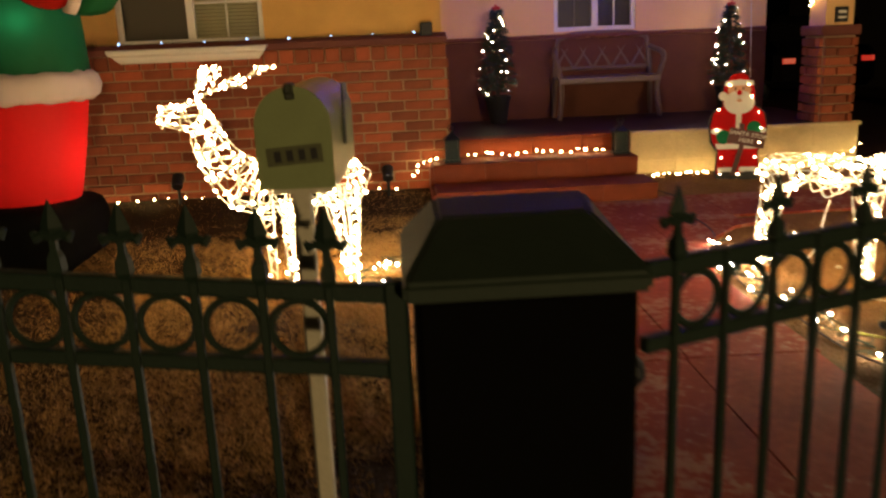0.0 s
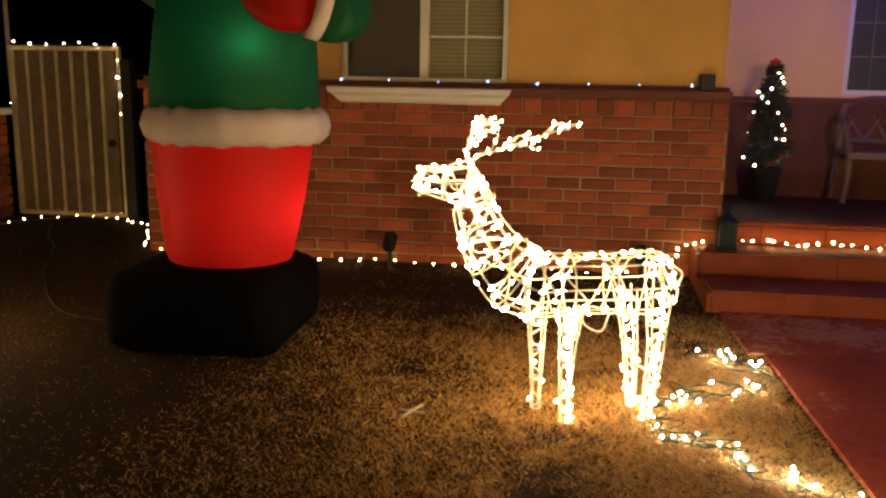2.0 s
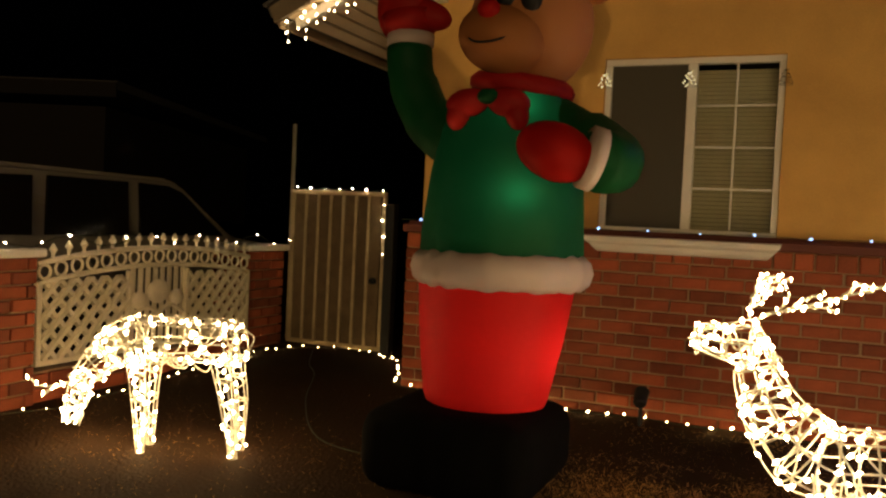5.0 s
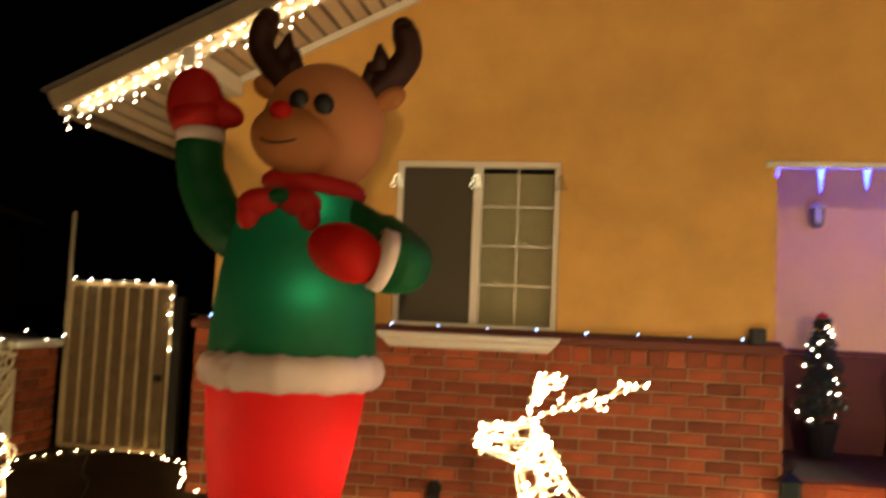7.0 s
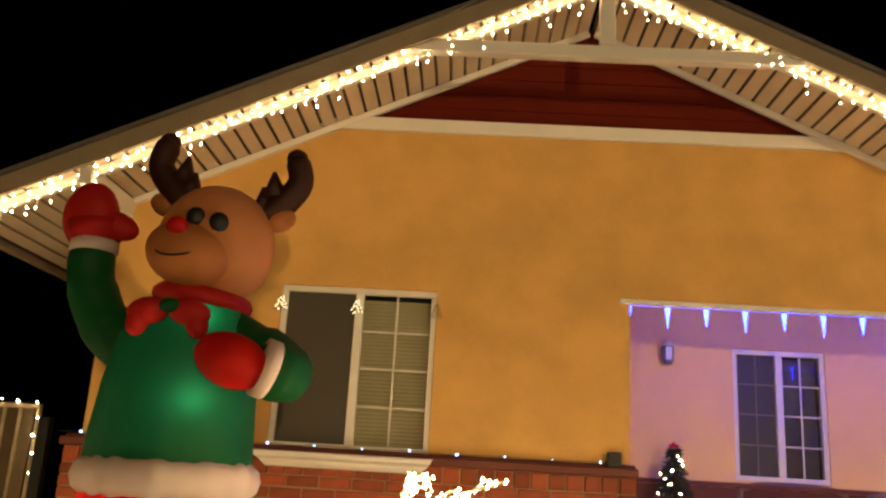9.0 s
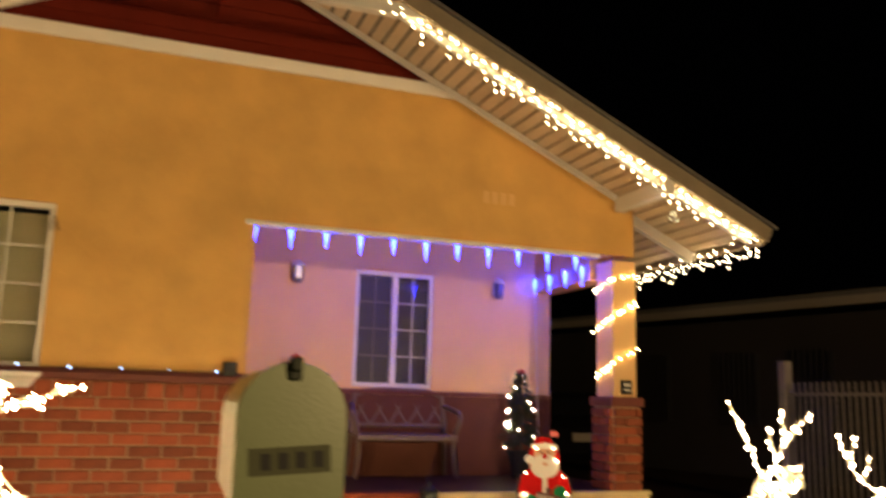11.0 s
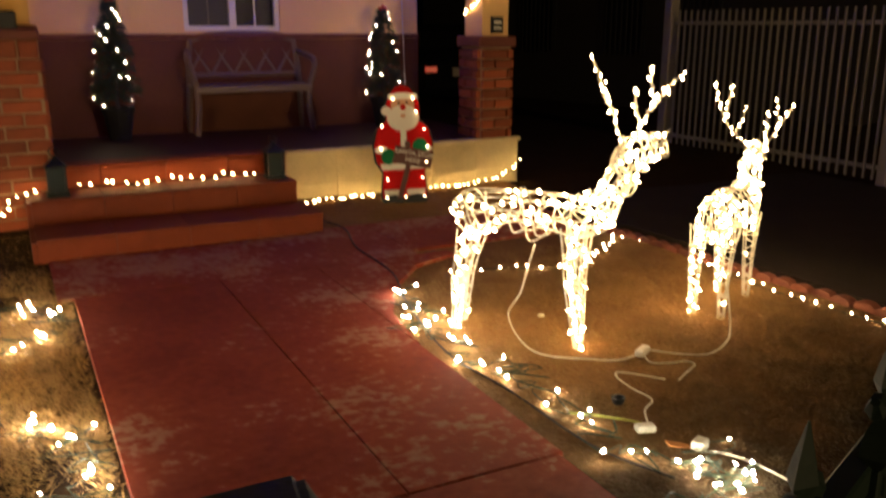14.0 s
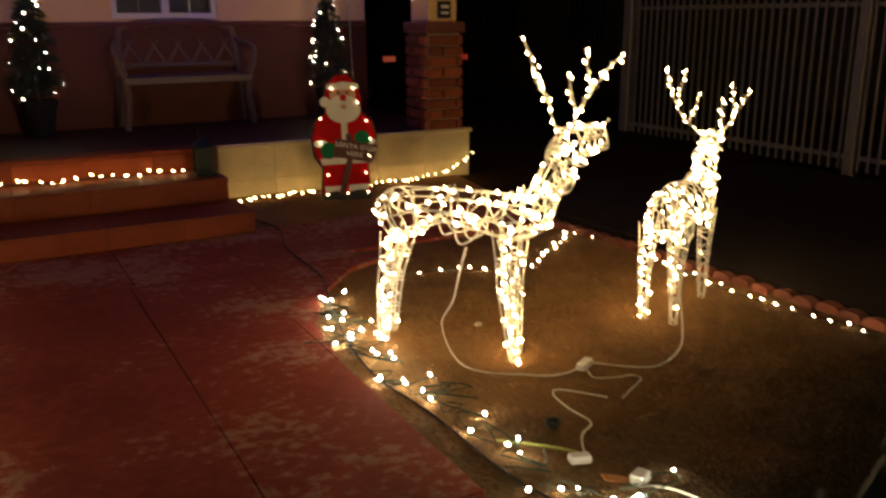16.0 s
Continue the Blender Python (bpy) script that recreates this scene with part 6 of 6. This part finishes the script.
part("body", boxes((-0.04, 0.05, -0.02, 0.02, 0.005, 0.035), bevel=0.006, m=pose(0, 0, 0, 0, 0, 30)), WHITE, plug)
plug = empty("plug_socket", pose(2.43, 2.995, ground_z(2.43, 2.995) + 0.008), "white plug block beside the path lights", "plug")
part("body", boxes((-0.035, 0.035, -0.02, 0.02, 0.003, 0.03), bevel=0.006, m=pose(0, 0, 0, 0, 0, -20)), WHITE, plug)
bx = empty("junction_box", pose(2.52, 2.82, ground_z(2.52, 2.82) + 0.004, 0, 0, 25), "small white socket box lying among the path lights", "socket box")
part("body", boxes((-0.03, 0.03, -0.022, 0.022, 0, 0.035), bevel=0.005), WHITE, bx)
part("socket", boxes((0.031, 0.038, -0.015, 0.015, 0.008, 0.027)), BLACK, bx)
tag = empty("paper_tag", pose(2.45, 2.86, ground_z(2.45, 2.86) + 0.004, 0, 12, -20), "crumpled orange paper tag on a light string", "tag")
part("tag", boxes((-0.035, 0.03, -0.018, 0.018, 0.012, 0.016), (0.03, 0.045, -0.012, 0.01, 0.012, 0.018)), ORANGETAG, tag)
lid = empty("flower_pot", pose(2.505, 3.237, ground_z(2.5, 3.24), 0, 0, 0), "small black plastic pot on the lawn", "pot")
part("pot", lathe(bmesh.new(), [(0.02, 0.0), (0.025, 0.022), (0.028, 0.022), (0.028, 0.029), (0.022, 0.029), (0.02, 0.012)], 14), BLACK, lid)
st = empty("stone", pose(2.796, 4.20, ground_z(2.796, 4.2)), "small pale stone on the lawn", "stone")
bm = bmesh.new()
ball(bm, (0, 0, 0.008), (0.02, 0.015, 0.013), 0, None, 10, 6)
for v in bm.verts:
    v.co *= 1 + 0.2 * noise.noise(v.co * 60)
part("stone", bm, POSTWHITE, st)
tw = empty("dry_twig", pose(-0.95, 4.4, ground_z(-0.95, 4.4)), "pale dry twigs crossed on the lawn", "twig")
bm = bmesh.new()
tube(bm, [(-0.03, -0.06, 0.012), (0.04, 0.07, 0.02)], 0.006, 5)
tube(bm, [(-0.05, 0.0, 0.02), (0.06, -0.01, 0.014)], 0.005, 5)
part("twig", bm, POSTWHITE, tw)


# ---- dry grass ----
def thickness(x, y):
    """How thickly the lawn grows: best between the inflatable and the path, thin under the wall and to the side."""
    if x > 2.0:
        return (0.95 if noise.noise((x * 2.2, y * 2.2, 9)) > -0.12 else 0.35)
    side = min(1.0, max(0.02, (x + 2.2) / 2.1))
    wall = min(1.0, max(0.10, (6.5 - y) / 1.1))
    return side * wall


def grass(name, areas, label, seed, material):
    rnd = np.random.default_rng(seed)
    verts, faces = [], []
    for (x0, x1, y0, y1), n in areas:
        for _ in range(n):
            x, y = rnd.uniform(x0, x1), rnd.uniform(y0, y1)
            if on_path(x, y) or rnd.uniform(0, 1) > thickness(x, y) or noise.noise((x * 1.6, y * 1.6, 3)) + 0.6 * noise.noise((x * 6, y * 6, 7)) < rnd.uniform(-0.75, 0.25):
                continue
            z = ground_z(x, y)
            a, h, w = rnd.uniform(0, 6.283), rnd.uniform(0.004, 0.024), rnd.uniform(0.0014, 0.0034)
            if x > 2.0:
                h, w = h * 0.95, w * 0.95
            else:
                h *= 0.45 + 0.55 * thickness(x, y)
            lean = rnd.uniform(0.8, 3.4) * h
            b = rnd.uniform(0, 6.283)
            k = len(verts)
            verts += [(x + w * math.cos(a), y + w * math.sin(a), z - 0.003), (x - w * math.cos(a), y - w * math.sin(a), z - 0.003), (x + lean * math.cos(b), y + lean * math.sin(b), z + h)]
            faces.append((k, k + 1, k + 2))
    me = bpy.data.meshes.new(name)
    me.from_pydata(verts, [], faces)
    me.materials.append(material)
    tagged(new(name, me), label, "grass", kind="stuff")


grass("dry_grass", [((-5.3, 0.74, 1.45, 6.95), 920000)], "short dry brown lawn grass", 3, BLADE)
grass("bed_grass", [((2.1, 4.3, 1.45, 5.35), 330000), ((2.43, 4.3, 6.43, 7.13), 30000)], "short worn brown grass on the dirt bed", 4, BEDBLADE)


# ---- bricks, last ----
def brick_mesh(lx, ly, lz, bevel=0.006):
    bm = boxes((-lx / 2, lx / 2, -ly / 2, ly / 2, -lz / 2, lz / 2), bevel=bevel)
    me = bpy.data.meshes.new("brick")
    bm.to_mesh(me)
    bm.free()
    me.materials.append(BRICK)
    return me


def brick_field(parent, x0, x1, y, z0, courses, ch, bl, m=Matrix(), depth=0.06):
    """Running bond of single bricks on the plane y, in the parent's space."""
    cache = {}
    j = 0.0125
    for c in range(courses):
        z = z0 + ch * (c + 0.5)
        x = x0 - (bl / 2 if c % 2 else 0)
        while x < x1 - 0.01:
            a, b = max(x, x0), min(x + bl, x1)
            x += bl
            if b - a < 0.04:
                continue
            key = round(b - a, 3)
            if key not in cache:
                cache[key] = brick_mesh(b - a - j, depth, ch - j)
            o = new("brick", cache[key])
            o.parent = parent
            o.matrix_local = m @ pose((a + b) / 2 + random.uniform(-0.003, 0.003), y + random.uniform(-0.004, 0.004), z + random.uniform(-0.0022, 0.0022), random.uniform(-0.8, 0.8), random.uniform(-0.5, 0.5), random.uniform(-0.6, 0.6))


bw = empty("brick_wainscot", pose(0, 0, 0), "red brick lower front wall with rowlock ledge", "brick wall", kind="structure")
part("mortar_bed", boxes((-3.45, 0.79, F - 0.085, F - 0.002, -0.02, 1.31)), MORTAR, bw)
part("ledge", boxes((-3.48, 0.80, F - 0.03, F - 0.0015, 1.311, 1.40), (-3.48, 0.80, F - 0.135, F - 0.031, 1.311, 1.375), bevel=0.01), BRICKRED, bw, "dark red sloping ledge")
brick_field(bw, -3.46, 0.80, F - 0.07, 0.055, 13, 0.0873, 0.242)
rl = brick_mesh(0.116, 0.075, 0.112)
for i in range(33):
    o = new("brick", rl)
    o.parent = bw
    o.matrix_local = pose(-3.385 + 0.1285 * i, F - 0.078, 1.249, random.uniform(-0.8, 0.8), 0, 0)
# return of the brick wall beside the porch
brick_field(bw, 0.0, 0.12, 0.0, 0.40, 9, 0.0873, 0.242, pose(0.80, F - 0.02, 0, 0, 0, 90), 0.03)

# pillar bricks
for m, w in ((pose(0, -0.028, 0), 0.25), (pose(-0.028, 0.30, 0, 0, 0, -90), 0.30), (pose(0.278, 0.0, 0, 0, 0, 90), 0.30)):
    brick_field(pillar, -0.02, w + 0.02, 0.0, 0.0, 9, 0.0831, 0.24, m, 0.05)
part("cap", boxes((-0.055, 0.305, -0.055, 0.355, 0.76, 0.85), bevel=0.012), BRICKRED, pillar, "red brick ledge")


def brick_pier(x, y, w, d, h, label):
    p = empty("brick_pier", pose(x, y, 0), label, "pier", "brick piers of the side fence")
    part("core", boxes((-w / 2 + 0.03, w / 2 - 0.03, -d / 2 + 0.03, d / 2 - 0.03, -0.02, h)), MORTAR, p)
    part("cap", boxes((-w / 2 - 0.04, w / 2 + 0.04, -d / 2 - 0.04, d / 2 + 0.04, h, h + 0.06), bevel=0.012), WHITE, p, "white painted cap")
    n = int(h / 0.0873)
    for m, ww in ((pose(-w / 2, -d / 2 + 0.028, 0), w), (pose(w / 2 - 0.028, -d / 2, 0, 0, 0, 90), d)):
        brick_field(p, 0, ww, 0, 0.0, n, h / n, 0.242, m, 0.05)


brick_pier(-5.62, 4.75, 0.50, 1.05, 1.03, "red brick pier with white cap")
brick_pier(-5.66, 8.05, 0.45, 0.60, 1.03, "red brick pier with white cap beside the gate")
lw = empty("low_brick_wall", pose(-5.42, 6.5, 0), "low red brick wall under the lattice panel", "brick wall", kind="structure")
part("core", boxes((-0.12, -0.03, -1.2, 1.25, -0.02, 0.22)), MORTAR, lw)
brick_field(lw, -1.2, 1.22, 0, 0.0, 2, 0.105, 0.29, pose(-0.025, 0, 0, 0, 0, 90), 0.05)
